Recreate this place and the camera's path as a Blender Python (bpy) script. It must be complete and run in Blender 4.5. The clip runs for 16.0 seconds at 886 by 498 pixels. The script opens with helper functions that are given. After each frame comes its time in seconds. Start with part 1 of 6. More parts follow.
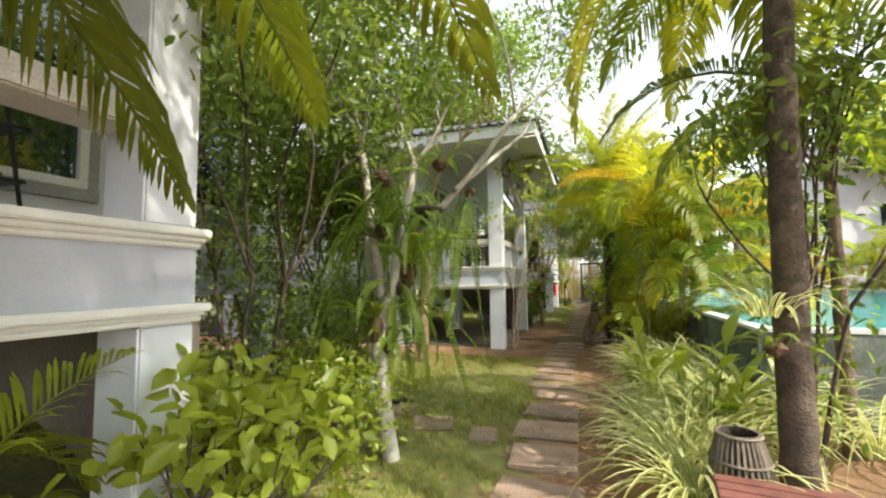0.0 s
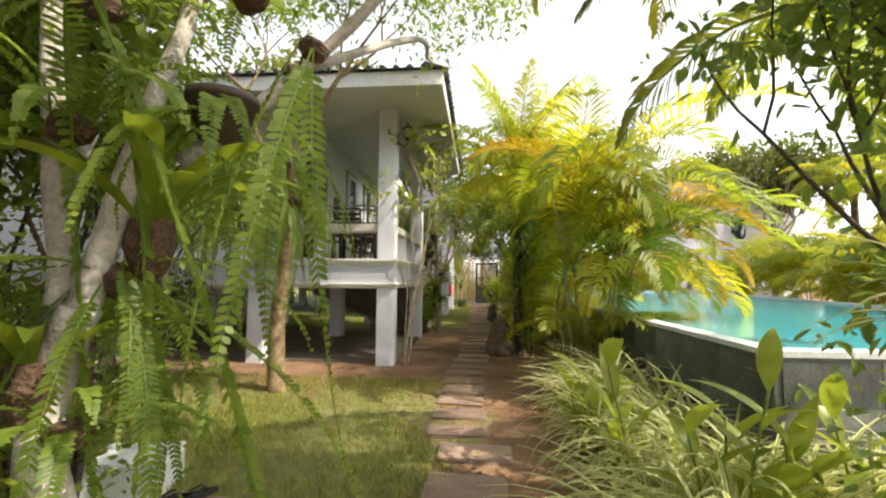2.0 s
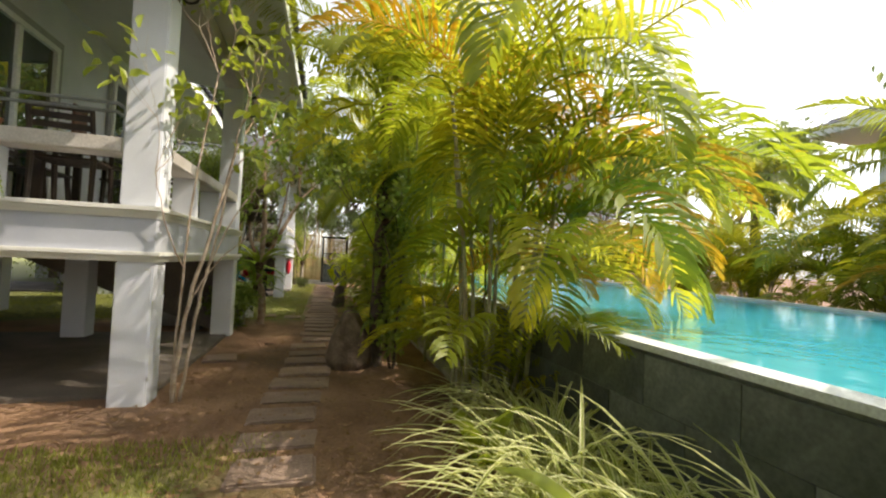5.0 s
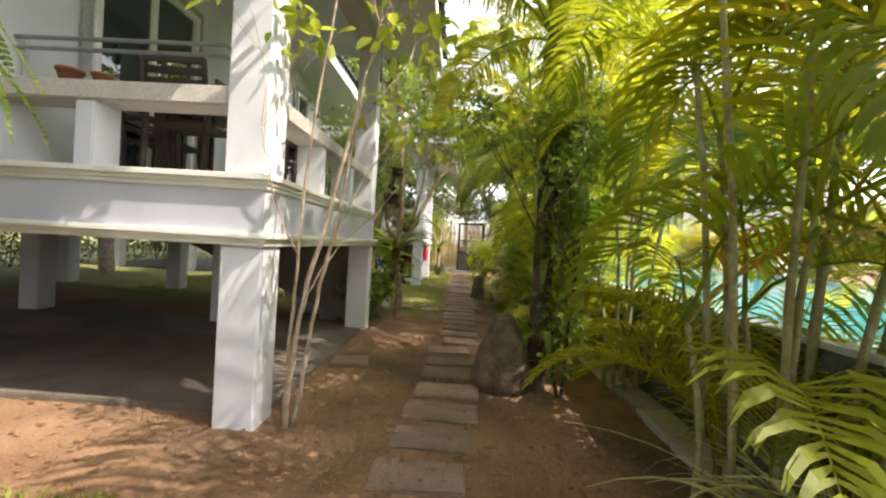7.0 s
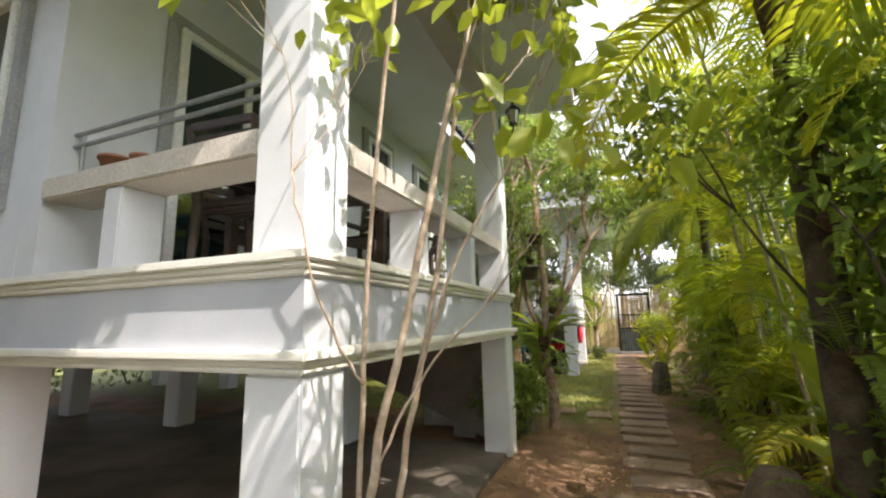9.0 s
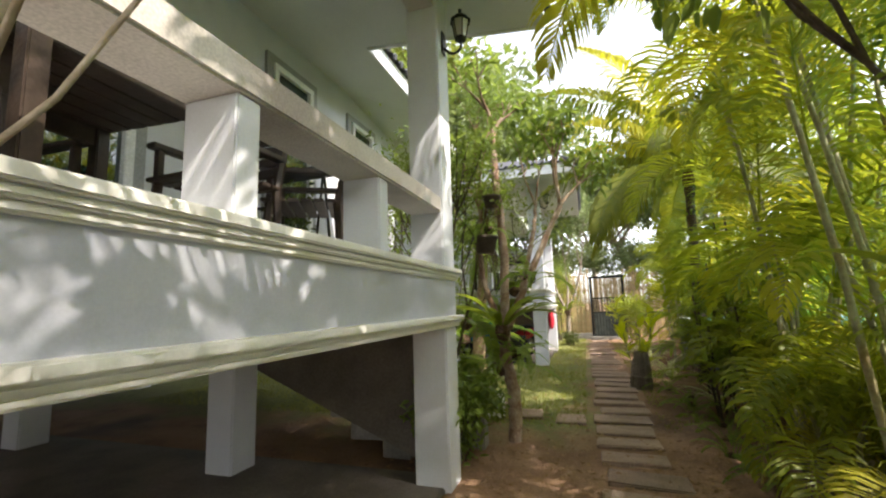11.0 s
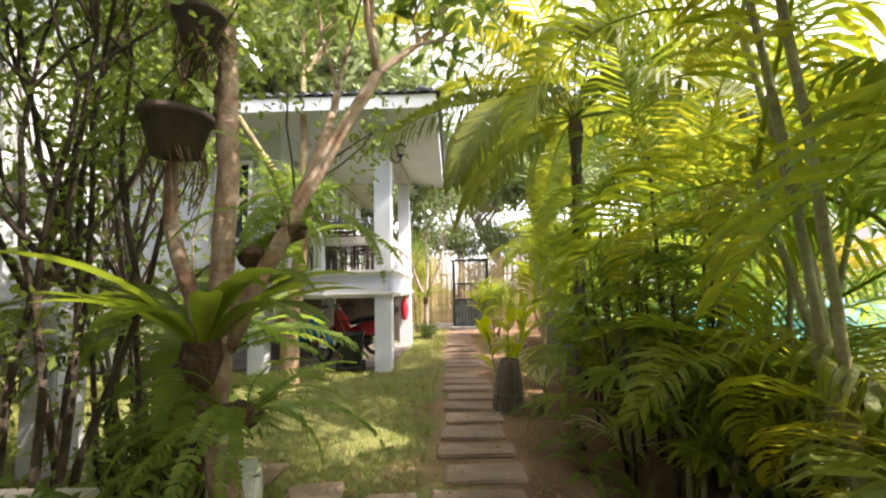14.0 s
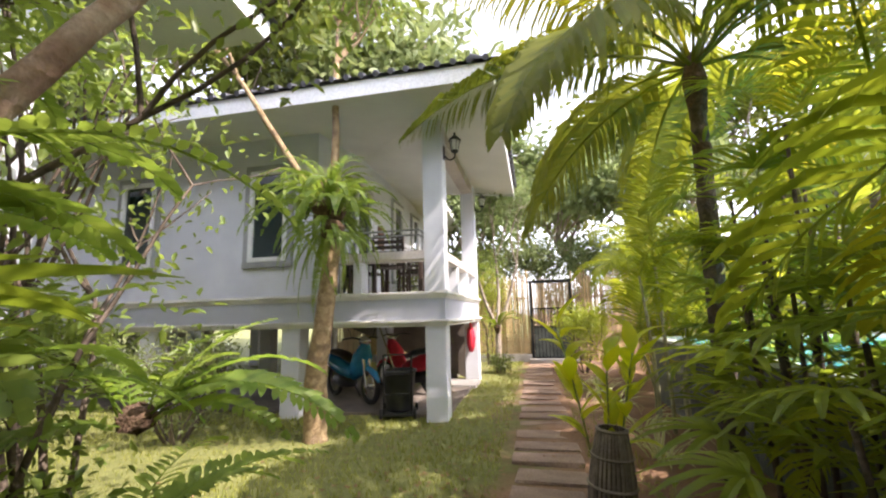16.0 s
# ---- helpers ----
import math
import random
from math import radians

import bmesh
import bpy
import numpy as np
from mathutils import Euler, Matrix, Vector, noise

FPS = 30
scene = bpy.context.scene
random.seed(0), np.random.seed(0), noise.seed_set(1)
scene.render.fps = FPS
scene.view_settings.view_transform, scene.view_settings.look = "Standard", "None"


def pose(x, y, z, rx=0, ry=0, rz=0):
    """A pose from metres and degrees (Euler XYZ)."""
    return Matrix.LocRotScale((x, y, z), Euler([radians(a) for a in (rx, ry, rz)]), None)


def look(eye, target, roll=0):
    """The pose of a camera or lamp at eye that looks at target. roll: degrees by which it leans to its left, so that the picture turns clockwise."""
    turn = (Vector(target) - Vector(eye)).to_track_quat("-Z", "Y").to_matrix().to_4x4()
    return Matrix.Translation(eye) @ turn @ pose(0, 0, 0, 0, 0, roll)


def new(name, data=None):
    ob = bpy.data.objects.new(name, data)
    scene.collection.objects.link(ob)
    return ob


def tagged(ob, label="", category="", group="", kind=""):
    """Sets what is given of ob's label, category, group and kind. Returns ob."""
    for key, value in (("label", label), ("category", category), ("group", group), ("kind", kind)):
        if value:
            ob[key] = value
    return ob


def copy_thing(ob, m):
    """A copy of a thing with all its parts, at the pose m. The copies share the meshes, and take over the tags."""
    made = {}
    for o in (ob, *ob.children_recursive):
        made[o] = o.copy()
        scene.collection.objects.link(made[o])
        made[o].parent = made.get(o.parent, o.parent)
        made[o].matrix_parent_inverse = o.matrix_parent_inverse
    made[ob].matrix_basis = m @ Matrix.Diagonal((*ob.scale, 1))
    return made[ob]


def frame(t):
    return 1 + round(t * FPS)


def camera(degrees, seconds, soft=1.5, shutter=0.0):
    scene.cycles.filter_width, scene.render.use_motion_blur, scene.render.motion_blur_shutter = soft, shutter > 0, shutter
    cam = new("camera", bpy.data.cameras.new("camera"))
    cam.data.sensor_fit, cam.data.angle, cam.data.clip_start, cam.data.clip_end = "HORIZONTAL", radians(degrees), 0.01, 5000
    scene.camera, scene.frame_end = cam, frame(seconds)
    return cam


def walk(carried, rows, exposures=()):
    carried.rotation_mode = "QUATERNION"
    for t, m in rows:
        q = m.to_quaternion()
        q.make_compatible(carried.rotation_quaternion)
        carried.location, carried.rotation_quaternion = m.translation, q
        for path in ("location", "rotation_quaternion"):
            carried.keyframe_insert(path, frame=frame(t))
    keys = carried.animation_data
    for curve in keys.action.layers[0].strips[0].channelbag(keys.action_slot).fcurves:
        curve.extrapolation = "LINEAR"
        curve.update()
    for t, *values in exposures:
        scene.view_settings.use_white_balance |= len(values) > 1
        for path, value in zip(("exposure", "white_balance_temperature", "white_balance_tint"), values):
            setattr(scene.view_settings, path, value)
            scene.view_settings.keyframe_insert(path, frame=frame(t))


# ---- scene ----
cam = camera(92.7, 16.0, soft=2.2)
METRES, EYE, TILT, LEAN, TURN = 13.8, 1.5, 0.0, 0.0, 19.0
ROWS = [
    (0.0, 0.0, 0.0, 0.0, 0.05, 4.23, 0.67),
    (0.5, 0.0021, 0.0374, -0.0023, -4.19, 3.94, 0.43),
    (1.0, 0.0049, 0.0764, -0.0025, -8.11, 3.94, 0.1),
    (1.5, 0.013, 0.1147, -0.0028, -11.48, 4.03, -0.08),
    (2.0, 0.0237, 0.1484, -0.0039, -14.27, 4.16, -0.34),
    (2.5, 0.0331, 0.1807, -0.0029, -18.14, 4.04, -0.34),
    (3.0, 0.0464, 0.2122, -0.0045, -23.59, 3.57, -0.34),
    (3.5, 0.0562, 0.2445, -0.0057, -31.88, 2.77, -0.54),
    (6.0, 0.1134, 0.3806, -0.0058, -34.58, 1.03, -2.81),
    (6.5, 0.1148, 0.4073, -0.0064, -23.58, -0.07, -3.22),
    (7.0, 0.1188, 0.436, -0.0074, -16.77, -0.83, -3.4),
    (7.5, 0.127, 0.4631, -0.0077, -10.78, 0.85, -3.19),
    (8.0, 0.1325, 0.4932, -0.0035, -4.01, 6.86, -2.01),
    (10.5, 0.1594, 0.6134, 0.0004, 4.69, 10.43, 2.08),
    (11.0, 0.171, 0.6444, -0.0016, -0.49, 7.58, 1.74),
    (11.5, 0.183, 0.6748, -0.0029, -3.41, 6.02, 1.62),
    (12.0, 0.1938, 0.7064, -0.004, -6.89, 4.85, 1.8),
    (12.5, 0.2066, 0.742, -0.0034, -10.8, 4.26, 2.0),
    (13.0, 0.2209, 0.777, -0.0034, -14.27, 3.83, 1.77),
    (13.5, 0.2345, 0.8086, -0.0042, -17.15, 3.89, 1.56),
    (14.0, 0.2511, 0.8379, -0.004, -17.73, 5.24, 1.25),
    (14.5, 0.2659, 0.8673, -0.0047, -16.92, 5.87, 1.2),
    (15.0, 0.2795, 0.8952, -0.0041, -14.32, 7.09, 1.15),
    (15.5, 0.2904, 0.9205, -0.005, -10.75, 8.09, 1.26),
    (16.0, 0.2988, 0.9454, -0.0037, -6.93, 8.88, 1.42),
]
walk(cam, [(t, pose(0, 0, EYE, TILT, LEAN, TURN) @ pose(METRES * x, METRES * y, METRES * z, 90 + pitch, roll, yaw)) for t, x, y, z, yaw, pitch, roll in ROWS],
     [(0.0, 1.3, 6750, 5), (1.0, 1.34, 6850, 9), (2.5, 1.18, 7000, 11), (3.5, 1.04, 7000, 11), (6.0, 1.2, 7000, 11), (7.0, 1.68, 6900, 13), (8.0, 1.72, 6700, 13), (10.5, 1.64, 6600, 12), (12.0, 2.0, 6700, 14), (14.0, 2.12, 6750, 16), (16.0, 1.97, 6500, 21)])

# ---- light ----
world = bpy.data.worlds.new("sky")
scene.world = world
world.use_nodes = True
wn = world.node_tree.nodes
sky = wn.new("ShaderNodeTexSky")
sky.sky_type = "NISHITA"
sky.sun_disc = False
SUN_EL, SUN_AZ = 49.0, 109.0          # azimuth clockwise from +y
sky.sun_elevation, sky.sun_rotation = radians(SUN_EL), radians(SUN_AZ)
sky.air_density, sky.dust_density, sky.ozone_density = 1.0, 1.3, 1.0
wn["Background"].inputs["Strength"].default_value = 0.15
haze = wn.new("ShaderNodeHueSaturation")      # thin bright cloud takes the blue out of the sky
haze.inputs["Saturation"].default_value, haze.inputs["Value"].default_value = 0.34, 1.4
world.node_tree.links.new(sky.outputs[0], haze.inputs["Color"])
world.node_tree.links.new(haze.outputs[0], wn["Background"].inputs[0])
sun_dir = Vector((math.sin(radians(SUN_AZ)) * math.cos(radians(SUN_EL)), math.cos(radians(SUN_AZ)) * math.cos(radians(SUN_EL)), math.sin(radians(SUN_EL))))
sun = new("sun", bpy.data.lights.new("sun", "SUN"))
sun.data.energy, sun.data.angle, sun.data.color = 3.0, radians(0.6), (1.0, 0.93, 0.80)
sun.matrix_world = look(sun_dir * 60, (0, 0, 0))


# ---- materials ----
def mat(name, c1, c2, scale=6.0, rough=0.8, bump=0.2, c3=None, fine=60.0, metal=0.0, spec=0.4, island=0.0, vary=1.0):
    """Two colours mixed by noise at two scales, a third as stains, with fine relief."""
    m = bpy.data.materials.new(name)
    m.use_nodes = True
    n, l = m.node_tree.nodes, m.node_tree.links
    b = n["Principled BSDF"]
    tc = n.new("ShaderNodeTexCoord")
    big = n.new("ShaderNodeTexNoise")
    big.inputs["Scale"].default_value, big.inputs["Detail"].default_value = scale, 6
    small = n.new("ShaderNodeTexNoise")
    small.inputs["Scale"].default_value, small.inputs["Detail"].default_value = fine, 4
    l.new(tc.outputs["Object"], big.inputs["Vector"])
    l.new(tc.outputs["Object"], small.inputs["Vector"])
    ramp = n.new("ShaderNodeMapRange")
    ramp.inputs[1].default_value, ramp.inputs[2].default_value = 0.35, 0.65
    l.new(big.outputs[0], ramp.inputs[0])
    mix = n.new("ShaderNodeMix")
    mix.data_type = "RGBA"
    mix.inputs["A"].default_value, mix.inputs["B"].default_value = (*c1, 1), (*c2, 1)
    l.new(ramp.outputs[0], mix.inputs["Factor"])
    out = mix.outputs["Result"]
    if c3:
        st = n.new("ShaderNodeTexNoise")
        st.inputs["Scale"].default_value, st.inputs["Detail"].default_value = scale * 0.37, 8
        l.new(tc.outputs["Object"], st.inputs["Vector"])
        r3 = n.new("ShaderNodeMapRange")
        r3.inputs[1].default_value, r3.inputs[2].default_value = 0.52, 0.72
        l.new(st.outputs[0], r3.inputs[0])
        mx = n.new("ShaderNodeMix")
        mx.data_type = "RGBA"
        mx.inputs["B"].default_value = (*c3, 1)
        l.new(r3.outputs[0], mx.inputs["Factor"])
        l.new(out, mx.inputs["A"])
        out = mx.outputs["Result"]
    hsv = n.new("ShaderNodeHueSaturation")
    vr = n.new("ShaderNodeMapRange")
    vr.inputs[1].default_value, vr.inputs[2].default_value = 0.3, 0.7
    vr.inputs[3].default_value, vr.inputs[4].default_value = 1 - 0.18 * vary, 1 + 0.15 * vary
    l.new(small.outputs[0], vr.inputs[0])
    val = vr.outputs[0]
    if island:
        ob = n.new("ShaderNodeObjectInfo")
        ir = n.new("ShaderNodeMapRange")
        ir.inputs[3].default_value, ir.inputs[4].default_value = 1 - island, 1 + island
        l.new(ob.outputs["Random"], ir.inputs[0])
        mu = n.new("ShaderNodeMath")
        mu.operation = "MULTIPLY"
        l.new(val, mu.inputs[0])
        l.new(ir.outputs[0], mu.inputs[1])
        val = mu.outputs[0]
    l.new(val, hsv.inputs["Value"])
    l.new(out, hsv.inputs["Color"])
    l.new(hsv.outputs[0], b.inputs["Base Color"])
    b.inputs["Roughness"].default_value, b.inputs["Metallic"].default_value = rough, metal
    b.inputs["Specular IOR Level"].default_value = spec
    if bump:
        bp = n.new("ShaderNodeBump")
        bp.inputs["Strength"].default_value, bp.inputs["Distance"].default_value = bump, 0.02
        ad = n.new("ShaderNodeMath")
        ad.operation = "ADD"
        l.new(big.outputs[0], ad.inputs[0])
        l.new(small.outputs[0], ad.inputs[1])
        l.new(ad.outputs[0], bp.inputs["Height"])
        l.new(bp.outputs[0], b.inputs["Normal"])
    return m


def leafmat(name, c1, c2, trans=0.4, rough=0.45, glow=None):
    """A leaf: colour varies by piece and by object; light passes through it."""
    m = bpy.data.materials.new(name)
    m.use_nodes = True
    n, l = m.node_tree.nodes, m.node_tree.links
    b, outn = n["Principled BSDF"], n["Material Output"]
    geo, ob = n.new("ShaderNodeNewGeometry"), n.new("ShaderNodeObjectInfo")
    ad = n.new("ShaderNodeMath")
    ad.operation = "MULTIPLY_ADD"
    ad.inputs[1].default_value = 0.5
    l.new(geo.outputs["Random Per Island"], ad.inputs[0])
    hf = n.new("ShaderNodeMath")
    hf.operation = "MULTIPLY"
    hf.inputs[1].default_value = 0.5
    l.new(ob.outputs["Random"], hf.inputs[0])
    l.new(hf.outputs[0], ad.inputs[2])
    tc, ns = n.new("ShaderNodeTexCoord"), n.new("ShaderNodeTexNoise")
    ns.inputs["Scale"].default_value = 9.0
    l.new(tc.outputs["Object"], ns.inputs["Vector"])
    mean = n.new("ShaderNodeMath")
    mean.operation = "MULTIPLY_ADD"
    mean.inputs[1].default_value, mean.inputs[2].default_value = 0.9, -0.45
    l.new(ns.outputs[0], mean.inputs[0])
    fac = n.new("ShaderNodeMath")
    fac.operation, fac.use_clamp = "ADD", True
    l.new(ad.outputs[0], fac.inputs[0])
    l.new(mean.outputs[0], fac.inputs[1])
    mix = n.new("ShaderNodeMix")
    mix.data_type = "RGBA"
    mix.inputs["A"].default_value, mix.inputs["B"].default_value = (*c1, 1), (*c2, 1)
    l.new(fac.outputs[0], mix.inputs["Factor"])
    l.new(mix.outputs["Result"], b.inputs["Base Color"])
    b.inputs["Roughness"].default_value = rough
    tr = n.new("ShaderNodeBsdfTranslucent")
    hs = n.new("ShaderNodeHueSaturation")
    hs.inputs["Value"].default_value, hs.inputs["Saturation"].default_value, hs.inputs["Hue"].default_value = 1.5, 1.05, 0.490
    l.new(mix.outputs["Result"], hs.inputs["Color"])
    l.new(hs.outputs[0], tr.inputs["Color"])
    ms = n.new("ShaderNodeMixShader")
    ms.inputs[0].default_value = trans
    l.new(b.outputs[0], ms.inputs[1])
    l.new(tr.outputs[0], ms.inputs[2])
    l.new(ms.outputs[0], outn.inputs["Surface"])
    return m


def ground_material():
    """Red earth along the path, worn lawn on the house side, litter beyond."""
    m = mat("ground", (0.19, 0.105, 0.060), (0.31, 0.187, 0.115), 1.7, 0.95, 0.7, (0.10, 0.064, 0.044), 45)
    n, l = m.node_tree.nodes, m.node_tree.links
    b = n["Principled BSDF"]
    soil = b.inputs["Base Color"].links[0].from_socket
    geo, sep = n.new("ShaderNodeNewGeometry"), n.new("ShaderNodeSeparateXYZ")
    l.new(geo.outputs["Position"], sep.inputs[0])
    wob = n.new("ShaderNodeTexNoise")
    wob.inputs["Scale"].default_value, wob.inputs["Detail"].default_value = 1.3, 7
    l.new(geo.outputs["Position"], wob.inputs["Vector"])
    # distance from the house-side lawn: x under about -0.75
    sx = n.new("ShaderNodeMath")
    sx.operation = "MULTIPLY_ADD"
    sx.inputs[1].default_value, sx.inputs[2].default_value = 2.4, -1.2
    l.new(wob.outputs[0], sx.inputs[0])
    ax = n.new("ShaderNodeMath")
    ax.operation = "ADD"
    l.new(sep.outputs["X"], ax.inputs[0])
    l.new(sx.outputs[0], ax.inputs[1])
    rg = n.new("ShaderNodeMapRange")
    rg.inputs[1].default_value, rg.inputs[2].default_value = -0.35, -0.95
    l.new(ax.outputs[0], rg.inputs[0])
    # bare earth beside the middle house
    dy = n.new("ShaderNodeMath")
    dy.operation = "SUBTRACT"
    dy.inputs[1].default_value = 11.0
    l.new(sep.outputs["Y"], dy.inputs[0])
    ab = n.new("ShaderNodeMath")
    ab.operation = "ABSOLUTE"
    l.new(dy.outputs[0], ab.inputs[0])
    ay = n.new("ShaderNodeMath")
    ay.operation = "ADD"
    l.new(ab.outputs[0], ay.inputs[0])
    l.new(sx.outputs[0], ay.inputs[1])
    ry = n.new("ShaderNodeMapRange")
    ry.inputs[1].default_value, ry.inputs[2].default_value = 2.75, 3.75
    l.new(ay.outputs[0], ry.inputs[0])
    mul = n.new("ShaderNodeMath")
    mul.operation = "MULTIPLY"
    l.new(rg.outputs[0], mul.inputs[0])
    l.new(ry.outputs[0], mul.inputs[1])
    gn = n.new("ShaderNodeTexNoise")
    gn.inputs["Scale"].default_value, gn.inputs["Detail"].default_value = 9, 10
    l.new(geo.outputs["Position"], gn.inputs["Vector"])
    gm = n.new("ShaderNodeMix")
    gm.data_type = "RGBA"
    gm.inputs["A"].default_value, gm.inputs["B"].default_value = (0.065, 0.085, 0.022, 1), (0.26, 0.255, 0.085, 1)
    l.new(gn.outputs[0], gm.inputs["Factor"])
    mx = n.new("ShaderNodeMix")
    mx.data_type = "RGBA"
    l.new(mul.outputs[0], mx.inputs["Factor"])
    l.new(soil, mx.inputs["A"])
    l.new(gm.outputs["Result"], mx.inputs["B"])
    l.new(mx.outputs["Result"], b.inputs["Base Color"])
    return m


def glass_material(name, tint, rough=0.02):
    m = bpy.data.materials.new(name)
    m.use_nodes = True
    b = m.node_tree.nodes["Principled BSDF"]
    b.inputs["Base Color"].default_value = (*tint, 1)
    b.inputs["Roughness"].default_value = rough
    b.inputs["Specular IOR Level"].default_value = 0.9
    b.inputs["Coat Weight"].default_value = 0.6
    b.inputs["Coat Roughness"].default_value = 0.01
    return m


GROUND = ground_material()
WALL = mat("pale_render", (0.60, 0.615, 0.68), (0.67, 0.685, 0.745), 2.2, 0.85, 0.03, (0.57, 0.58, 0.61), 90, vary=0.25)
BAND = mat("grey_render", (0.40, 0.415, 0.48), (0.46, 0.475, 0.535), 2.5, 0.85, 0.03, (0.41, 0.42, 0.45), 90, vary=0.25)
MOULD = mat("cream_moulding", (0.68, 0.67, 0.635), (0.76, 0.75, 0.715), 3.0, 0.8, 0.04, (0.55, 0.53, 0.48), 80, vary=0.25)
BEAM = mat("weathered_beam", (0.48, 0.44, 0.41), (0.56, 0.52, 0.48), 3.0, 0.85, 0.12, (0.36, 0.31, 0.28), 80)
CEIL = mat("soffit_paint", (0.62, 0.63, 0.60), (0.68, 0.69, 0.66), 1.5, 0.9, 0.04, None, 60, vary=0.25)
WHITE = mat("white_frame", (0.74, 0.75, 0.76), (0.80, 0.80, 0.80), 5, 0.5, 0.03)
GREY = mat("grey_trim", (0.30, 0.31, 0.32), (0.36, 0.365, 0.37), 4, 0.8, 0.05)
CONC = mat("concrete", (0.24, 0.225, 0.21), (0.33, 0.31, 0.29), 2.0, 0.9, 0.3, (0.15, 0.14, 0.13), 40)
# brownish concrete, its tones darkened to carry the shade under the houses
SHADECONC = mat("shade_toned_concrete", (0.10, 0.085, 0.07), (0.17, 0.14, 0.12), 2.0, 0.7, 0.3, (0.24, 0.205, 0.175), 40)
TILE = mat("roof_tile", (0.055, 0.055, 0.065), (0.10, 0.10, 0.115), 5, 0.6, 0.2)
STONE = mat("path_slab", (0.24, 0.165, 0.125), (0.34, 0.24, 0.19), 4, 0.9, 0.5, (0.15, 0.11, 0.085), 50, island=0.22)
SLATE = mat("pool_slate", (0.083, 0.098, 0.090), (0.150, 0.165, 0.150), 5, 0.55, 0.2, (0.04, 0.05, 0.045), 40, island=0.3)
COPING = mat("pool_coping", (0.55, 0.60, 0.60), (0.66, 0.69, 0.68), 4, 0.6, 0.1)
DARKWOOD = mat("dark_wood", (0.030, 0.020, 0.016), (0.060, 0.040, 0.030), 8, 0.45, 0.15)
IRON = mat("black_iron", (0.018, 0.018, 0.02), (0.035, 0.035, 0.035), 8, 0.5, 0.1, metal=0.6)
STEEL = mat("painted_rail", (0.28, 0.29, 0.30), (0.34, 0.35, 0.36), 8, 0.4, 0.05, metal=0.5)
BAMBOO = mat("bamboo", (0.36, 0.25, 0.12), (0.50, 0.37, 0.19), 5, 0.6, 0.2, (0.28, 0.19, 0.10), 60, island=0.25)
BASKET = mat("old_bamboo", (0.15, 0.125, 0.10), (0.26, 0.215, 0.175), 6, 0.8, 0.3, None, 60, island=0.25)
PLASTIC = mat("black_plastic", (0.02, 0.021, 0.023), (0.04, 0.042, 0.045), 6, 0.45, 0.05)
RUBBER = mat("rubber", (0.018, 0.018, 0.018), (0.03, 0.03, 0.03), 8, 0.8, 0.1)
BLUE = mat("blue_paint", (0.01, 0.19, 0.42), (0.02, 0.24, 0.50), 6, 0.25, 0.02, spec=0.6)
RED = mat("red_cloth", (0.50, 0.02, 0.04), (0.62, 0.03, 0.06), 8, 0.7, 0.2)
CHROME = mat("chrome", (0.6, 0.6, 0.62), (0.7, 0.7, 0.7), 8, 0.2, 0.02, metal=1.0)
TERRA = mat("terracotta", (0.24, 0.10, 0.055), (0.33, 0.15, 0.085), 8, 0.7, 0.15)
POTPLASTIC = mat("brown_pot", (0.075, 0.055, 0.05), (0.12, 0.09, 0.08), 8, 0.6, 0.15)
PALEBARK = mat("pale_bark", (0.22, 0.175, 0.135), (0.38, 0.32, 0.26), 7, 0.9, 0.6, (0.20, 0.16, 0.13), 50)
WHITEBARK = mat("white_bark", (0.36, 0.33, 0.29), (0.52, 0.49, 0.44), 8, 0.9, 0.6, (0.22, 0.18, 0.15), 50)
ROUGHBARK = mat("rough_bark", (0.22, 0.15, 0.08), (0.38, 0.28, 0.16), 14, 0.95, 1.0, (0.12, 0.08, 0.055), 50)
PEELBARK = mat("peeling_bark", (0.25, 0.145, 0.095), (0.43, 0.34, 0.27), 11, 0.85, 0.6, (0.17, 0.09, 0.06), 45)
TWIGBARK = mat("twig_bark", (0.34, 0.25, 0.19), (0.50, 0.41, 0.33), 9, 0.85, 0.4, (0.24, 0.17, 0.13), 50)
DARKBARK = mat("dark_bark", (0.055, 0.042, 0.032), (0.12, 0.09, 0.07), 9, 0.95, 0.8, (0.20, 0.15, 0.12), 50)
PALMBARK = mat("palm_bark", (0.10, 0.072, 0.052), (0.20, 0.145, 0.105), 8, 0.95, 0.7, (0.055, 0.042, 0.035), 40)
CANE = mat("palm_cane", (0.2, 0.2, 0.09), (0.40, 0.38, 0.24), 5, 0.6, 0.2, (0.28, 0.18, 0.08), 40)
L_STEM = leafmat("green_stem", (0.16, 0.22, 0.05), (0.26, 0.30, 0.08), 0.1, 0.4)
FIBRE = mat("root_fibre", (0.07, 0.042, 0.026), (0.14, 0.085, 0.055), 30, 0.95, 0.8)
L_ARECA = leafmat("areca_green", (0.15, 0.20, 0.020), (0.30, 0.335, 0.036), 0.60)
L_YELLOW = leafmat("areca_yellow", (0.33, 0.335, 0.03), (0.47, 0.45, 0.05), 0.6)
L_GOLD = leafmat("areca_gold", (0.46, 0.28, 0.025), (0.58, 0.42, 0.08), 0.4)
L_COCO = leafmat("coconut_green", (0.10, 0.13, 0.015), (0.21, 0.225, 0.028), 0.58)
L_FERN = leafmat("fern_green", (0.11, 0.19, 0.028), (0.24, 0.315, 0.06), 0.58)
L_NEST = leafmat("nest_fern", (0.10, 0.15, 0.018), (0.19, 0.245, 0.03), 0.55, 0.35)
L_DARK = leafmat("dark_leaf", (0.065, 0.09, 0.024), (0.14, 0.17, 0.04), 0.45, 0.35)
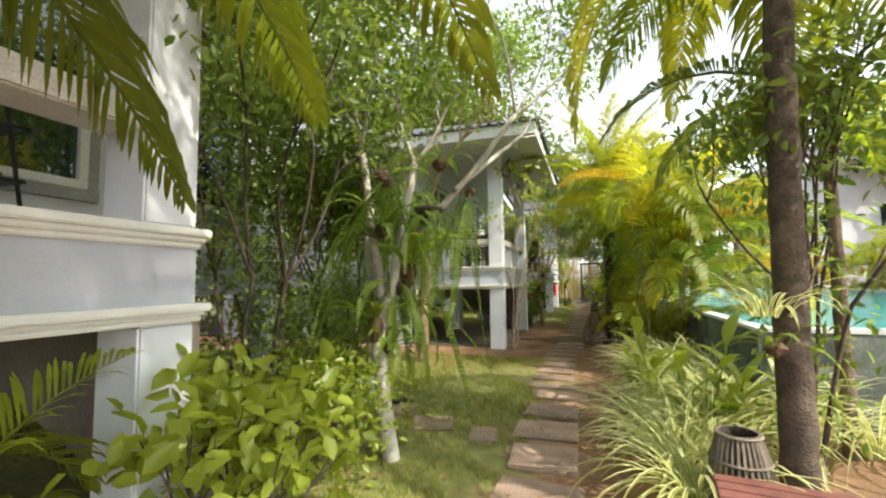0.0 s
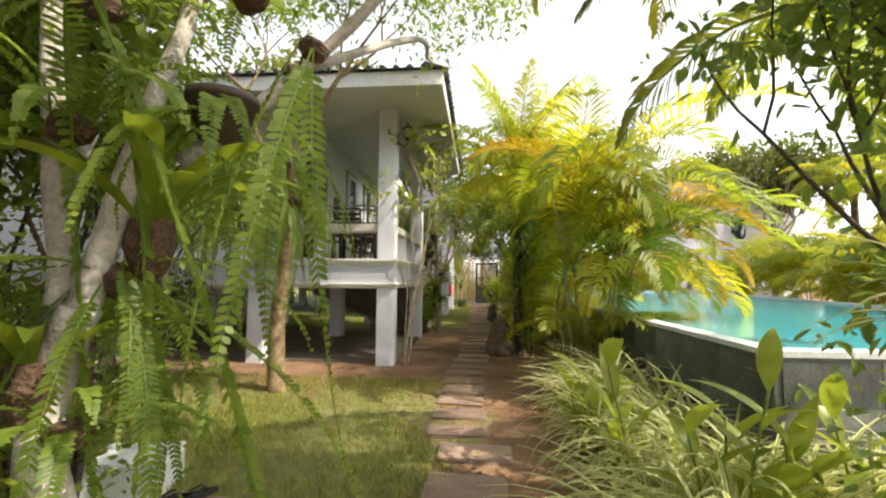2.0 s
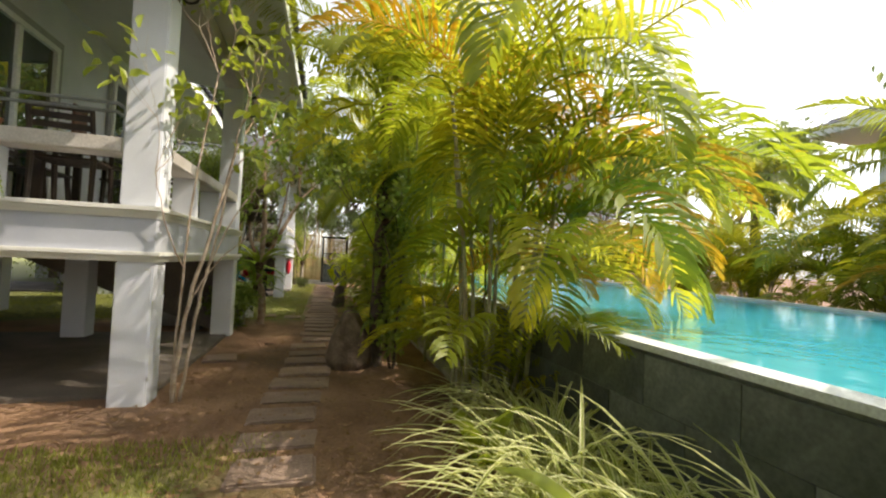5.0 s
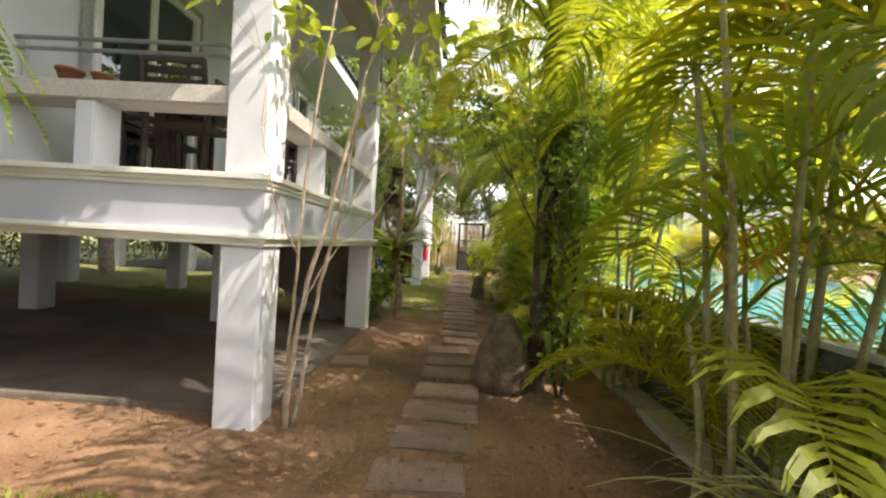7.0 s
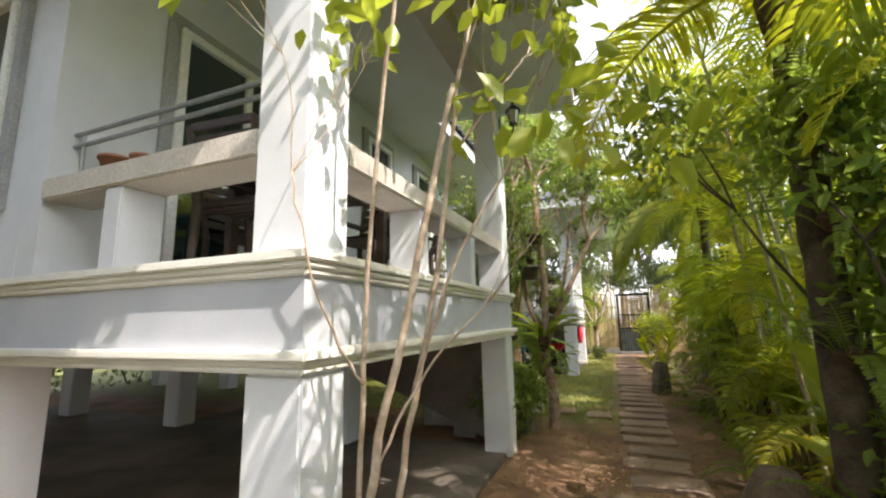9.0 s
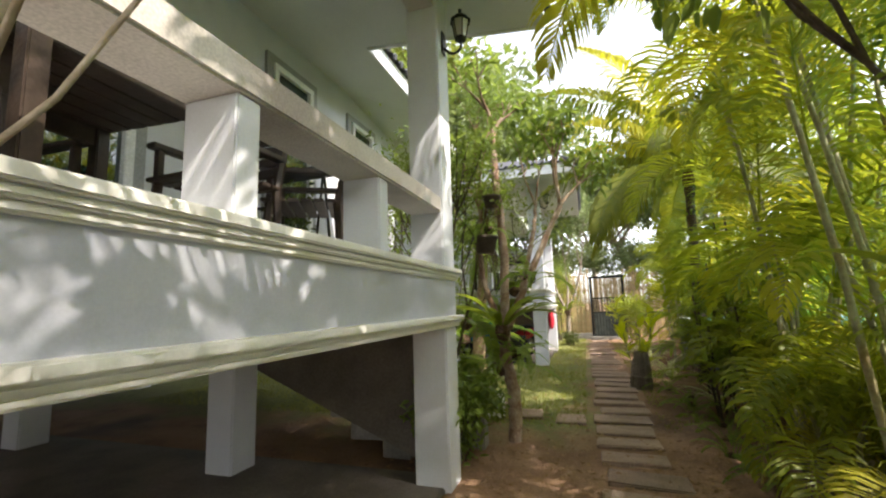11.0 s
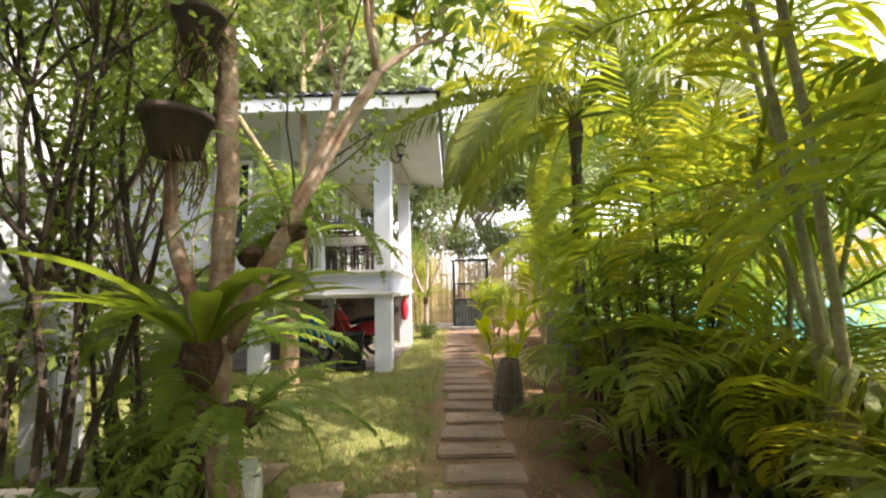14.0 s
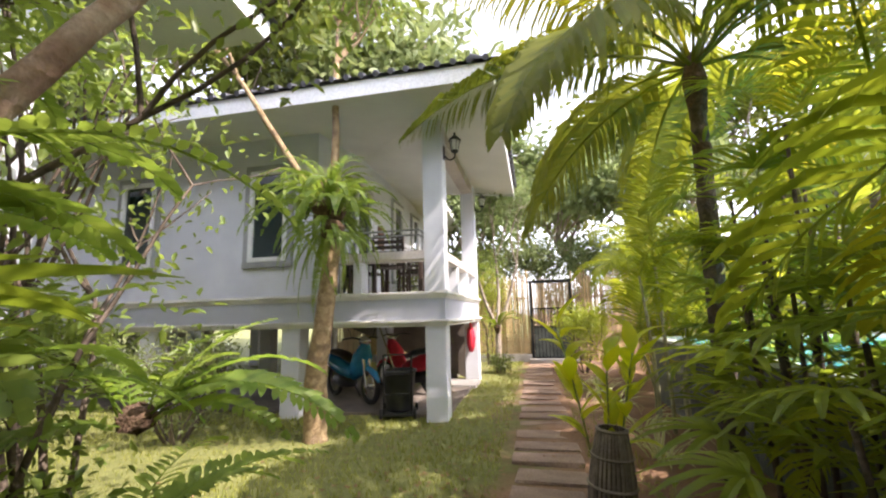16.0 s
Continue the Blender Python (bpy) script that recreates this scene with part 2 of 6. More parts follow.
L_MID = leafmat("mid_leaf", (0.11, 0.175, 0.034), (0.23, 0.29, 0.06), 0.52, 0.4)
L_BRIGHT = leafmat("bright_leaf", (0.18, 0.245, 0.028), (0.32, 0.37, 0.055), 0.48, 0.35)
L_FAN = leafmat("fan_leaf", (0.15, 0.215, 0.026), (0.29, 0.345, 0.046), 0.56, 0.4)
L_CROTON = leafmat("croton_leaf", (0.34, 0.44, 0.02), (0.55, 0.56, 0.04), 0.55, 0.35)
L_GREYGREEN = leafmat("olive_leaf", (0.12, 0.17, 0.06), (0.25, 0.29, 0.12), 0.4, 0.5)
L_CREAM = leafmat("cream_stripe", (0.55, 0.58, 0.28), (0.68, 0.68, 0.40), 0.45, 0.4)
L_FAR = leafmat("far_leaf", (0.075, 0.10, 0.02), (0.17, 0.20, 0.04), 0.4, 0.6)
L_DRY = leafmat("dry_leaf", (0.14, 0.075, 0.035), (0.32, 0.20, 0.10), 0.15, 0.8)
L_GRASS = leafmat("grass_blade", (0.15, 0.19, 0.03), (0.34, 0.35, 0.08), 0.4, 0.6)


# ---- mesh tools ----
class M:
    def __init__(self):
        self.v, self.f, self.m = [], [], []

    def add(self, verts, faces, slot=0):
        o = len(self.v)
        self.v += [tuple(p) for p in verts]
        self.f += [tuple(i + o for i in q) for q in faces]
        self.m += [slot] * len(faces)
        return self

    def box(self, lo, hi, slot=0, bev=0.0):
        x0, y0, z0 = lo
        x1, y1, z1 = hi
        if not bev:
            return self.add([(x0, y0, z0), (x1, y0, z0), (x1, y1, z0), (x0, y1, z0), (x0, y0, z1), (x1, y0, z1), (x1, y1, z1), (x0, y1, z1)],
                            [(3, 2, 1, 0), (4, 5, 6, 7), (0, 1, 5, 4), (1, 2, 6, 5), (2, 3, 7, 6), (3, 0, 4, 7)], slot)
        b = bm_box(lo, hi, bev)
        self.add([v.co for v in b.verts], [[v.index for v in f.verts] for f in b.faces], slot)
        b.free()
        return self

    def tube(self, pts, radii, n=8, slot=0, cap=True):
        pts = [Vector(p) for p in pts]
        if isinstance(radii, (int, float)):
            radii = [radii] * len(pts)
        verts, faces = [], []
        side = None
        for i, p in enumerate(pts):
            d = (pts[min(i + 1, len(pts) - 1)] - pts[max(i - 1, 0)]).normalized()
            if side is None:
                side = d.orthogonal().normalized()
            side = (side - d * side.dot(d)).normalized()
            up = d.cross(side)
            for k in range(n):
                a = 2 * math.pi * k / n
                verts.append(p + (side * math.cos(a) + up * math.sin(a)) * radii[i])
        for i in range(len(pts) - 1):
            for k in range(n):
                k2 = (k + 1) % n
                faces.append((i * n + k, i * n + k2, (i + 1) * n + k2, (i + 1) * n + k))
        if cap:
            faces += [tuple(range(n - 1, -1, -1)), tuple(range((len(pts) - 1) * n, len(pts) * n))]
        return self.add(verts, faces, slot)

    def lathe(self, prof, n=16, centre=(0, 0, 0), slot=0):
        cx, cy, cz = centre
        verts = [(cx + r * math.cos(2 * math.pi * k / n), cy + r * math.sin(2 * math.pi * k / n), cz + z) for r, z in prof for k in range(n)]
        faces = [(i * n + k, i * n + (k + 1) % n, (i + 1) * n + (k + 1) % n, (i + 1) * n + k) for i in range(len(prof) - 1) for k in range(n)]
        return self.add(verts, faces, slot)

    def mesh(self, name, mats, smooth=False):
        me = bpy.data.meshes.new(name)
        me.from_pydata(self.v, [], self.f)
        for m in (mats if isinstance(mats, (list, tuple)) else [mats]):
            me.materials.append(m)
        if any(self.m):
            me.polygons.foreach_set("material_index", self.m)
        if smooth:
            me.polygons.foreach_set("use_smooth", [True] * len(self.f))
        me.update()
        return me


def bm_box(lo, hi, bev):
    b = bmesh.new()
    bmesh.ops.create_cube(b, size=1)
    for v in b.verts:
        v.co = Vector([(lo[i] + hi[i]) / 2 + v.co[i] * (hi[i] - lo[i]) for i in range(3)])
    bmesh.ops.bevel(b, geom=b.edges[:], offset=bev, segments=2, affect="EDGES")
    b.verts.index_update()
    return b


def part(name, m, material, parent, label="", smooth=False, at=None):
    """One mesh object under a thing or a part."""
    me = m.mesh(name, material, smooth) if isinstance(m, M) else m
    ob = new(name, me)
    ob.parent = parent
    if at is not None:
        ob.matrix_basis = at
    return tagged(ob, label)


def thing(name, at, label, category, group="", kind=""):
    ob = new(name)
    ob.empty_display_size = 0.1
    ob.matrix_basis = at if isinstance(at, Matrix) else Matrix.Translation(at)
    return tagged(ob, label, category, group, kind)


def solid(name, m, material, label, category, kind="", group="", smooth=False, at=None):
    """A thing that is one mesh."""
    ob = new(name, m.mesh(name, material, smooth) if isinstance(m, M) else m)
    if at is not None:
        ob.matrix_basis = at if isinstance(at, Matrix) else Matrix.Translation(at)
    return tagged(ob, label, category, group, kind)


def arc(L, e0, e1, n, az=0.0, origin=(0, 0, 0)):
    """A stem that leaves at e0 degrees above level and ends at e1."""
    p, out = Vector(origin), []
    out.append(p.copy())
    for i in range(n):
        e = radians(e0 + (e1 - e0) * (i + 0.5) / n)
        p = p + Vector((math.cos(e) * math.cos(az), math.cos(e) * math.sin(az), math.sin(e))) * (L / n)
        out.append(p.copy())
    return out


def blade(m, pts, widths, fold=0.25, slot=0, edge=None):
    """A leaf blade along pts; folded along its rib; edge: another slot for its margins."""
    rows = []
    for i, p in enumerate(pts):
        d = (Vector(pts[min(i + 1, len(pts) - 1)]) - Vector(pts[max(i - 1, 0)])).normalized()
        s = d.cross(Vector((0, 0, 1)))
        s = s.normalized() if s.length > 0.05 else Vector((0, 1, 0))
        u = s.cross(d)
        w = widths[i] / 2
        if edge is None:
            rows.append([p - s * w + u * w * fold, p, p + s * w + u * w * fold])
        else:
            rows.append([p - s * w + u * w * fold, p - s * w * 0.3 + u * w * fold * 0.4, p + s * w * 0.3 + u * w * fold * 0.4, p + s * w + u * w * fold])
    c = len(rows[0])
    verts = [q for r in rows for q in r]
    for k in range(c - 1):
        faces = [(i * c + k, i * c + k + 1, (i + 1) * c + k + 1, (i + 1) * c + k) for i in range(len(rows) - 1)]
        m.add(verts if k == 0 else [], faces, slot) if k == 0 else m.f.extend([tuple(j + len(m.v) - len(verts) for j in q) for q in faces])
        if k:
            m.m += [edge if (edge is not None and k == 2) else slot] * len(faces)
    if edge is not None:
        for i in range(len(rows) - 1):
            m.m[len(m.f) - 3 * (len(rows) - 1) + i] = edge
    return m


def frond(L, pairs, leaflet, width, e0, e1, seed, bare=0.15, droop=0.4, lift=0.35, slot=0, rach=0.012, taper=0.55, forward=0.75):
    """A pinnate leaf: rib and two rows of leaflets, along +x from the origin."""
    rng = random.Random(seed)
    m = M()
    n = 14
    pts = arc(L, e0, e1, n)
    sway = rng.uniform(-0.12, 0.12) * L
    pts = [p + Vector((0, sway * (i / n) ** 2, 0)) for i, p in enumerate(pts)]
    m.tube(pts[::2], [rach * (1 - 0.8 * i / (n // 2)) for i in range(n // 2 + 1)], 4, 0, False)
    for k in range(pairs):
        f = bare + (1 - bare) * (k + 0.5) / pairs
        x = f * n
        i = min(int(x), n - 1)
        p = pts[i].lerp(pts[i + 1], x - i)
        d = (pts[i + 1] - pts[i]).normalized()
        s0 = d.cross(Vector((0, 0, 1)))
        s0 = s0.normalized() if s0.length > 0.05 else Vector((0, 1, 0))
        u = s0.cross(d)
        g = (f - bare) / (1 - bare)
        ll = leaflet * (math.sin(math.pi * (0.18 + 0.78 * g)) ** 0.7) * (1 - (1 - taper) * g) * rng.uniform(0.88, 1.08)
        ang = radians(68 - 42 * g * forward + rng.uniform(-6, 6))
        for sgn in (-1, 1):
            if rng.random() < 0.03:
                continue
            way = (d * math.cos(ang) + s0 * sgn * math.sin(ang) + u * (lift * (1 - 0.6 * g) + rng.uniform(-0.1, 0.1))).normalized()
            dr = droop * rng.uniform(0.6, 1.3)
            a = p
            b = a + way * ll * 0.45
            w2 = (way + Vector((0, 0, -dr))).normalized()
            c = b + w2 * ll * 0.32
            w3 = (w2 + Vector((0, 0, -dr * 1.2))).normalized()
            e = c + w3 * ll * 0.25
            t = way.cross(u).normalized() * width * 0.5
            t = t + u * width * 0.25 * sgn
            m.add([a - t * 0.4, a + t * 0.4, b - t, b + t, c - t * 0.75, c + t * 0.75, e], [(0, 1, 3, 2), (2, 3, 5, 4), (4, 5, 6)], slot)
    return m


def leaf_cloud(m, centres, count, spread, size, rng, slot=0, aspect=0.45, flat=0.5):
    """Many small leaves round the given points."""
    npr = np.random.RandomState(rng.randint(0, 10 ** 6))
    c = np.array([tuple(p) for p in centres], dtype=float)
    c = c[npr.randint(0, len(c), count)]
    off = npr.normal(size=(count, 3))
    off *= (spread * npr.rand(count, 1) ** 0.5) / (np.linalg.norm(off, axis=1, keepdims=True) + 1e-6)
    c = c + off
    d = npr.normal(size=(count, 3)) + off / spread * 0.8
    d[:, 2] -= 0.25
    d /= np.linalg.norm(d, axis=1, keepdims=True)
    up = npr.normal(size=(count, 3)) * (1 - flat)
    up[:, 2] += 0.8
    s = np.cross(d, up)
    s /= np.linalg.norm(s, axis=1, keepdims=True) + 1e-6
    nrm = np.cross(s, d)
    L = size * npr.uniform(0.65, 1.25, (count, 1))
    W = L * aspect * 0.5
    v = np.stack([c, c + d * L * 0.35 + s * W + nrm * W * 0.4, c + d * L * 0.75 + s * W * 0.7 + nrm * W * 0.3, c + d * L - nrm * L * 0.08,
                  c + d * L * 0.75 - s * W * 0.7 + nrm * W * 0.3, c + d * L * 0.35 - s * W + nrm * W * 0.4], 1).reshape(-1, 3)
    o = len(m.v)
    m.v += v.tolist()
    for i in range(count):
        k = o + i * 6
        m.f += [(k, k + 1, k + 2, k + 3), (k, k + 3, k + 4, k + 5)]
    m.m += [slot] * (2 * count)
    return m


def grow(m, p, d, L, r, depth, rng, tips, bend=0.35, split=(2, 3), up=0.25, n=6, shrink=0.72):
    """A limb that forks; tips collects where leaves grow."""
    pts, rad = [p.copy()], [r]
    q, w = p.copy(), d.normalized()
    for i in range(4):
        w = (w + Vector((rng.uniform(-1, 1), rng.uniform(-1, 1), rng.uniform(-0.6, 0.9))) * bend * 0.5 + Vector((0, 0, up * 0.3))).normalized()
        q = q + w * L / 4
        pts.append(q.copy())
        rad.append(r * (1 - 0.1 * (i + 1)))
    m.tube(pts, rad, n, 0, False)
    if depth == 0:
        tips += [q, pts[-2]]
        return
    for _ in range(rng.randint(*split)):
        e = (w + Vector((rng.uniform(-1, 1), rng.uniform(-1, 1), rng.uniform(-0.3, 0.9))) * 0.85).normalized()
        grow(m, q, e, L * shrink * rng.uniform(0.8, 1.2), r * 0.6, depth - 1, rng, tips, bend, split, up, max(4, n - 1), shrink)


def wavy(pts, steps, rng, amt):
    """A smooth line through a few points, with small bends."""
    out = []
    P = [Vector(p) for p in pts]
    for i in range(len(P) - 1):
        a, b, c, d = P[max(i - 1, 0)], P[i], P[i + 1], P[min(i + 2, len(P) - 1)]
        for k in range(steps):
            t = k / steps
            q = 0.5 * ((2 * b) + (c - a) * t + (2 * a - 5 * b + 4 * c - d) * t * t + (3 * b - a - 3 * c + d) * t ** 3)
            out.append(q + Vector((rng.uniform(-1, 1), rng.uniform(-1, 1), 0)) * amt)
    return out + [P[-1]]


# ---- ground, path, pool ----
def ground():
    m = M()
    xs = [-400, -150, -60, -30, -18] + [-12 + 0.25 * i for i in range(73)] + [8, 12, 20, 40, 90, 200, 400]
    ys = [-400, -150, -60, -25, -12] + [-5 + 0.3 * i for i in range(117)] + [32, 40, 60, 110, 220, 400]
    for y in ys:
        for x in xs:
            near = -11 < x < 6 and -4.5 < y < 30
            z = 0.03 * noise.noise((x * 0.9, y * 0.9, 0)) + 0.012 * noise.noise((x * 4, y * 4, 3)) if near else 0.0
            m.v.append((x, y, z))
    nx = len(xs)
    m.f = [(j * nx + i, j * nx + i + 1, (j + 1) * nx + i + 1, (j + 1) * nx + i) for j in range(len(ys) - 1) for i in range(nx - 1)]
    m.m = [0] * len(m.f)
    return solid("ground", m, GROUND, "red earth and worn lawn strewn with dry leaves", "ground", "structure", smooth=True)


ground()
rng = random.Random(4)
path = thing("path", (0, 0, 0), "footpath of rough rectangular stepping slabs set in red earth", "path", kind="structure")
slab_spots = []
y = 0.4
while y < 26.5:
    step = 0.66 if y < 5.6 else (0.50 if y < 13 else 0.46)
    w = rng.uniform(0.52, 0.62) if y < 12 else rng.uniform(0.58, 0.70)
    cx = -0.42 if y < 6 else (-0.55 if y < 9.5 else (-0.45 if y < 12 else -0.31))
    slab_spots.append((cx + rng.uniform(-0.04, 0.04), y, w, step - rng.uniform(0.12, 0.19), rng.uniform(-4, 4)))
    y += step
slab_spots += [(-1.6, 4.25, 0.42, 0.46, 20), (-1.02, 4.08, 0.26, 0.40, 12), (-2.22, 4.6, 0.45, 0.42, -10), (-0.94, 14.95, 0.36, 0.42, 2), (-1.5, 15.1, 0.40, 0.45, 5),
               (-2.1, 15.5, 0.42, 0.42, -8), (-1.55, 10.9, 0.4, 0.35, 10)]
for x, y, w, d, r in slab_spots:
    b = bm_box((-w / 2, -d / 2, -0.06), (w / 2, d / 2, 0.0), 0.012)
    for v in b.verts:
        v.co += Vector((rng.uniform(-1, 1) * 0.012, rng.uniform(-1, 1) * 0.012, rng.uniform(-1, 1) * 0.003))
    me = bpy.data.meshes.new("slab")
    b.to_mesh(me)
    b.free()
    me.materials.append(STONE)
    part("slab", me, STONE, path, at=pose(x, y, (0.026 if y < 18.5 else 0.012) + rng.uniform(-0.008, 0.008), rng.uniform(-1.2, 1.2), rng.uniform(-1.2, 1.2), r))


def water_material():
    m = bpy.data.materials.new("pool_water")
    m.use_nodes = True
    n, l = m.node_tree.nodes, m.node_tree.links
    b = n["Principled BSDF"]
    tc, ns, mx = n.new("ShaderNodeTexCoord"), n.new("ShaderNodeTexNoise"), n.new("ShaderNodeMix")
    ns.inputs["Scale"].default_value, ns.inputs["Detail"].default_value, ns.inputs["Distortion"].default_value = 1.2, 4, 1.5
    mx.data_type = "RGBA"
    mx.inputs["A"].default_value, mx.inputs["B"].default_value = (0.014, 0.27, 0.37, 1), (0.06, 0.46, 0.56, 1)
    l.new(tc.outputs["Object"], ns.inputs["Vector"])
    l.new(ns.outputs[0], mx.inputs["Factor"])
    l.new(mx.outputs["Result"], b.inputs["Base Color"])
    b.inputs["Roughness"].default_value = 0.04
    b.inputs["IOR"].default_value = 1.33
    w = n.new("ShaderNodeTexNoise")
    w.inputs["Scale"].default_value, w.inputs["Detail"].default_value = 5.0, 3
    l.new(tc.outputs["Object"], w.inputs["Vector"])
    bp = n.new("ShaderNodeBump")
    bp.inputs["Strength"].default_value, bp.inputs["Distance"].default_value = 0.25, 0.03
    l.new(w.outputs[0], bp.inputs["Height"])
    l.new(bp.outputs[0], b.inputs["Normal"])
    return m


POOL = [(1.55, 5.0), (6.2, 5.0), (9.6, 21.5), (1.55, 21.5)]
pool = thing("swimming_pool", (0, 0, 0), "raised swimming pool of turquoise water with dark slate sides", "pool", kind="structure")


def inset(poly, d):
    c = Vector((sum(p[0] for p in poly) / 4, sum(p[1] for p in poly) / 4))
    return [(p[0] + (d if p[0] < c.x else -d), p[1] + (d if p[1] < c.y else -d)) for p in poly]


inner = inset(POOL, 0.12)
wm = M()
for a in range(4):
    b_ = (a + 1) % 4
    q = [POOL[a], POOL[b_], inner[b_], inner[a]]
    wm.add([(*p, -0.1) for p in q] + [(*p, 0.955) for p in q], [(0, 1, 5, 4), (1, 2, 6, 5), (2, 3, 7, 6), (3, 0, 4, 7), (4, 5, 6, 7)])
part("pool_wall", wm, SLATE, pool, "dark slate-clad wall")
cm = M()
lip, lin = inset(POOL, -0.02), inset(POOL, 0.14)
for a in range(4):
    b_ = (a + 1) % 4
    q = [lip[a], lip[b_], lin[b_], lin[a]]
    cm.add([(*p, 0.96) for p in q] + [(*p, 1.0) for p in q], [(3, 2, 1, 0), (0, 1, 5, 4), (1, 2, 6, 5), (2, 3, 7, 6), (3, 0, 4, 7), (4, 5, 6, 7)])
part("coping", cm, COPING, pool, "pale wet coping")
part("water", M().add([(*p, 0.965) for p in inner], [(0, 1, 2, 3)]), water_material(), pool, "clear turquoise water")
tile_me = M().box((-0.007, -0.297, -0.1455), (0.0, 0.297, 0.1455)).mesh("tile", SLATE)
for row in range(3):
    for k in range(28):
        yy = 5.3 + k * 0.6 + (0.3 if row % 2 else 0.0)
        if yy < 21.2:
            part("tile", tile_me, SLATE, pool, at=pose(1.548 - rng.uniform(0, 0.004), yy, 0.2 + row * 0.295))
    for k in range(7):
        part("tile", tile_me, SLATE, pool, at=pose(1.9 + k * 0.6 + (0.3 if row % 2 else 0), 4.998 - rng.uniform(0, 0.004), 0.2 + row * 0.295, 0, 0, 90))
strip = thing("drain_channel", (0, 0, 0), "pale concrete drain cover strip along the pool wall", "drain", kind="structure")
for k in range(9):
    part("cover", M().box((1.22, 8.2 + k * 0.6, -0.05), (1.5, 8.78 + k * 0.6, 0.06), 0, 0.01), CONC if k % 4 == 3 else BEAM, strip)


# ---- houses ----
def moulding(parent, name, label, x1, y0, x0, y1, z, steps):
    """Stepped profile round the near and path sides: (height, reach) from z up."""
    for h, out in steps:
        part(name, M().box((x0, y0 - out, z), (x1 + out, y1 + out, z + h), 0, 0.008), MOULD, parent, label)
        z += h


def window(parent, name, plane, a0, a1, z0, z1, face, panes=1, tint=None):
    """A white framed window in a wall: plane is the wall's face, face the axis that it looks along."""
    def put(m, lo, hi, slot=0, bev=0.0):
        if face == "x":
            m.box((plane + lo[0], lo[1], lo[2]), (plane + hi[0], hi[1], hi[2]), slot, bev)
        else:
            m.box((lo[1], plane - hi[0], lo[2]), (hi[1], plane - lo[0], hi[2]), slot, bev)
        return m
    w = thing(name, (0, 0, 0), "white-framed window with dark reflecting glass", "window", kind="structure") if parent is None else part(name, put(M(), (-0.02, a0, z0), (0.02, a1, z1)), GLASS, parent)
    g = 0.10
    tr = M()
    for lo, hi in (((0.0, a0 - g, z1), (0.045, a1 + g, z1 + g)), ((0.0, a0 - g, z0 - g), (0.06, a1 + g, z0)), ((0.0, a0 - g, z0), (0.045, a0, z1)), ((0.0, a1, z0), (0.045, a1 + g, z1))):
        put(tr, lo, hi, 0, 0.006)
    part("surround", tr, GREY, w, "grey plaster surround")
    fr = M()
    t = 0.07
    for lo, hi in (((0.01, a0, z1 - t), (0.07, a1, z1)), ((0.01, a0, z0), (0.07, a1, z0 + t)), ((0.01, a0, z0 + t), (0.07, a0 + t, z1 - t)), ((0.01, a1 - t, z0 + t), (0.07, a1, z1 - t))):
        put(fr, lo, hi, 0, 0.006)
    for k in range(1, panes):
        c = a0 + (a1 - a0) * k / panes
        put(fr, (0.015, c - 0.035, z0 + t), (0.06, c + 0.035, z1 - t), 0, 0.006)
    part("window_frame", fr, WHITE, w, "white frame")
    return w


GLASS = glass_material("window_glass", (0.012, 0.03, 0.028))
PICT = mat("picture", (0.10, 0.04, 0.025), (0.20, 0.09, 0.05), 8, 0.6, 0.05)


def slatted_chair(at, label="dark wooden slatted chair on the veranda", low=False):
    c = thing("veranda_chair", at, label, "chair", "veranda furniture")
    h, b = (0.40, 0.82) if low else (0.44, 0.92)
    for sx in (-1, 1):
        part("leg", M().tube([(sx * 0.24, 0.26, 0), (sx * 0.24, 0.22, h)], [0.024, 0.028], 6), DARKWOOD, c)
        part("back_post", M().tube([(sx * 0.24, -0.24, 0), (sx * 0.24, -0.22, h), (sx * 0.24, -0.32, b)], [0.024, 0.028, 0.022], 6), DARKWOOD, c)
        part("armrest", M().box((sx * 0.24 - 0.035, -0.26, h + 0.2), (sx * 0.24 + 0.035, 0.28, h + 0.235), 0, 0.006), DARKWOOD, c)
        part("arm_post", M().box((sx * 0.24 - 0.02, 0.2, h), (sx * 0.24 + 0.02, 0.24, h + 0.2), 0, 0.004), DARKWOOD, c)
    for k in range(6):
        part("seat_slat", M().box((-0.27, -0.22 + k * 0.085, h), (0.27, -0.15 + k * 0.085, h + 0.025), 0, 0.005), DARKWOOD, c)
    for k in range(5):
        z = h + 0.1 + k * 0.085
        part("back_slat", M().box((-0.24, -0.245 - k * 0.019, z), (0.24, -0.222 - k * 0.019, z + 0.06), 0, 0.005), DARKWOOD, c)
    return c


def veranda_table(at):
    t = thing("veranda_table", at, "dark wooden square table with a slatted top", "table", "veranda furniture")
    for k in range(8):
        part("top_slat", M().box((-0.45 + k * 0.113, -0.45, 0.71), (-0.345 + k * 0.113, 0.45, 0.74), 0, 0.005), DARKWOOD, t)
    for sx in (-1, 1):
        for sy in (-1, 1):
            part("leg", M().box((sx * 0.4 - 0.035, sy * 0.4 - 0.035, 0), (sx * 0.4 + 0.035, sy * 0.4 + 0.035, 0.71), 0, 0.006), DARKWOOD, t)
        part("apron", M().box((sx * 0.4 - 0.015, -0.37, 0.61), (sx * 0.4 + 0.015, 0.37, 0.705), 0, 0.004), DARKWOOD, t)
    return t


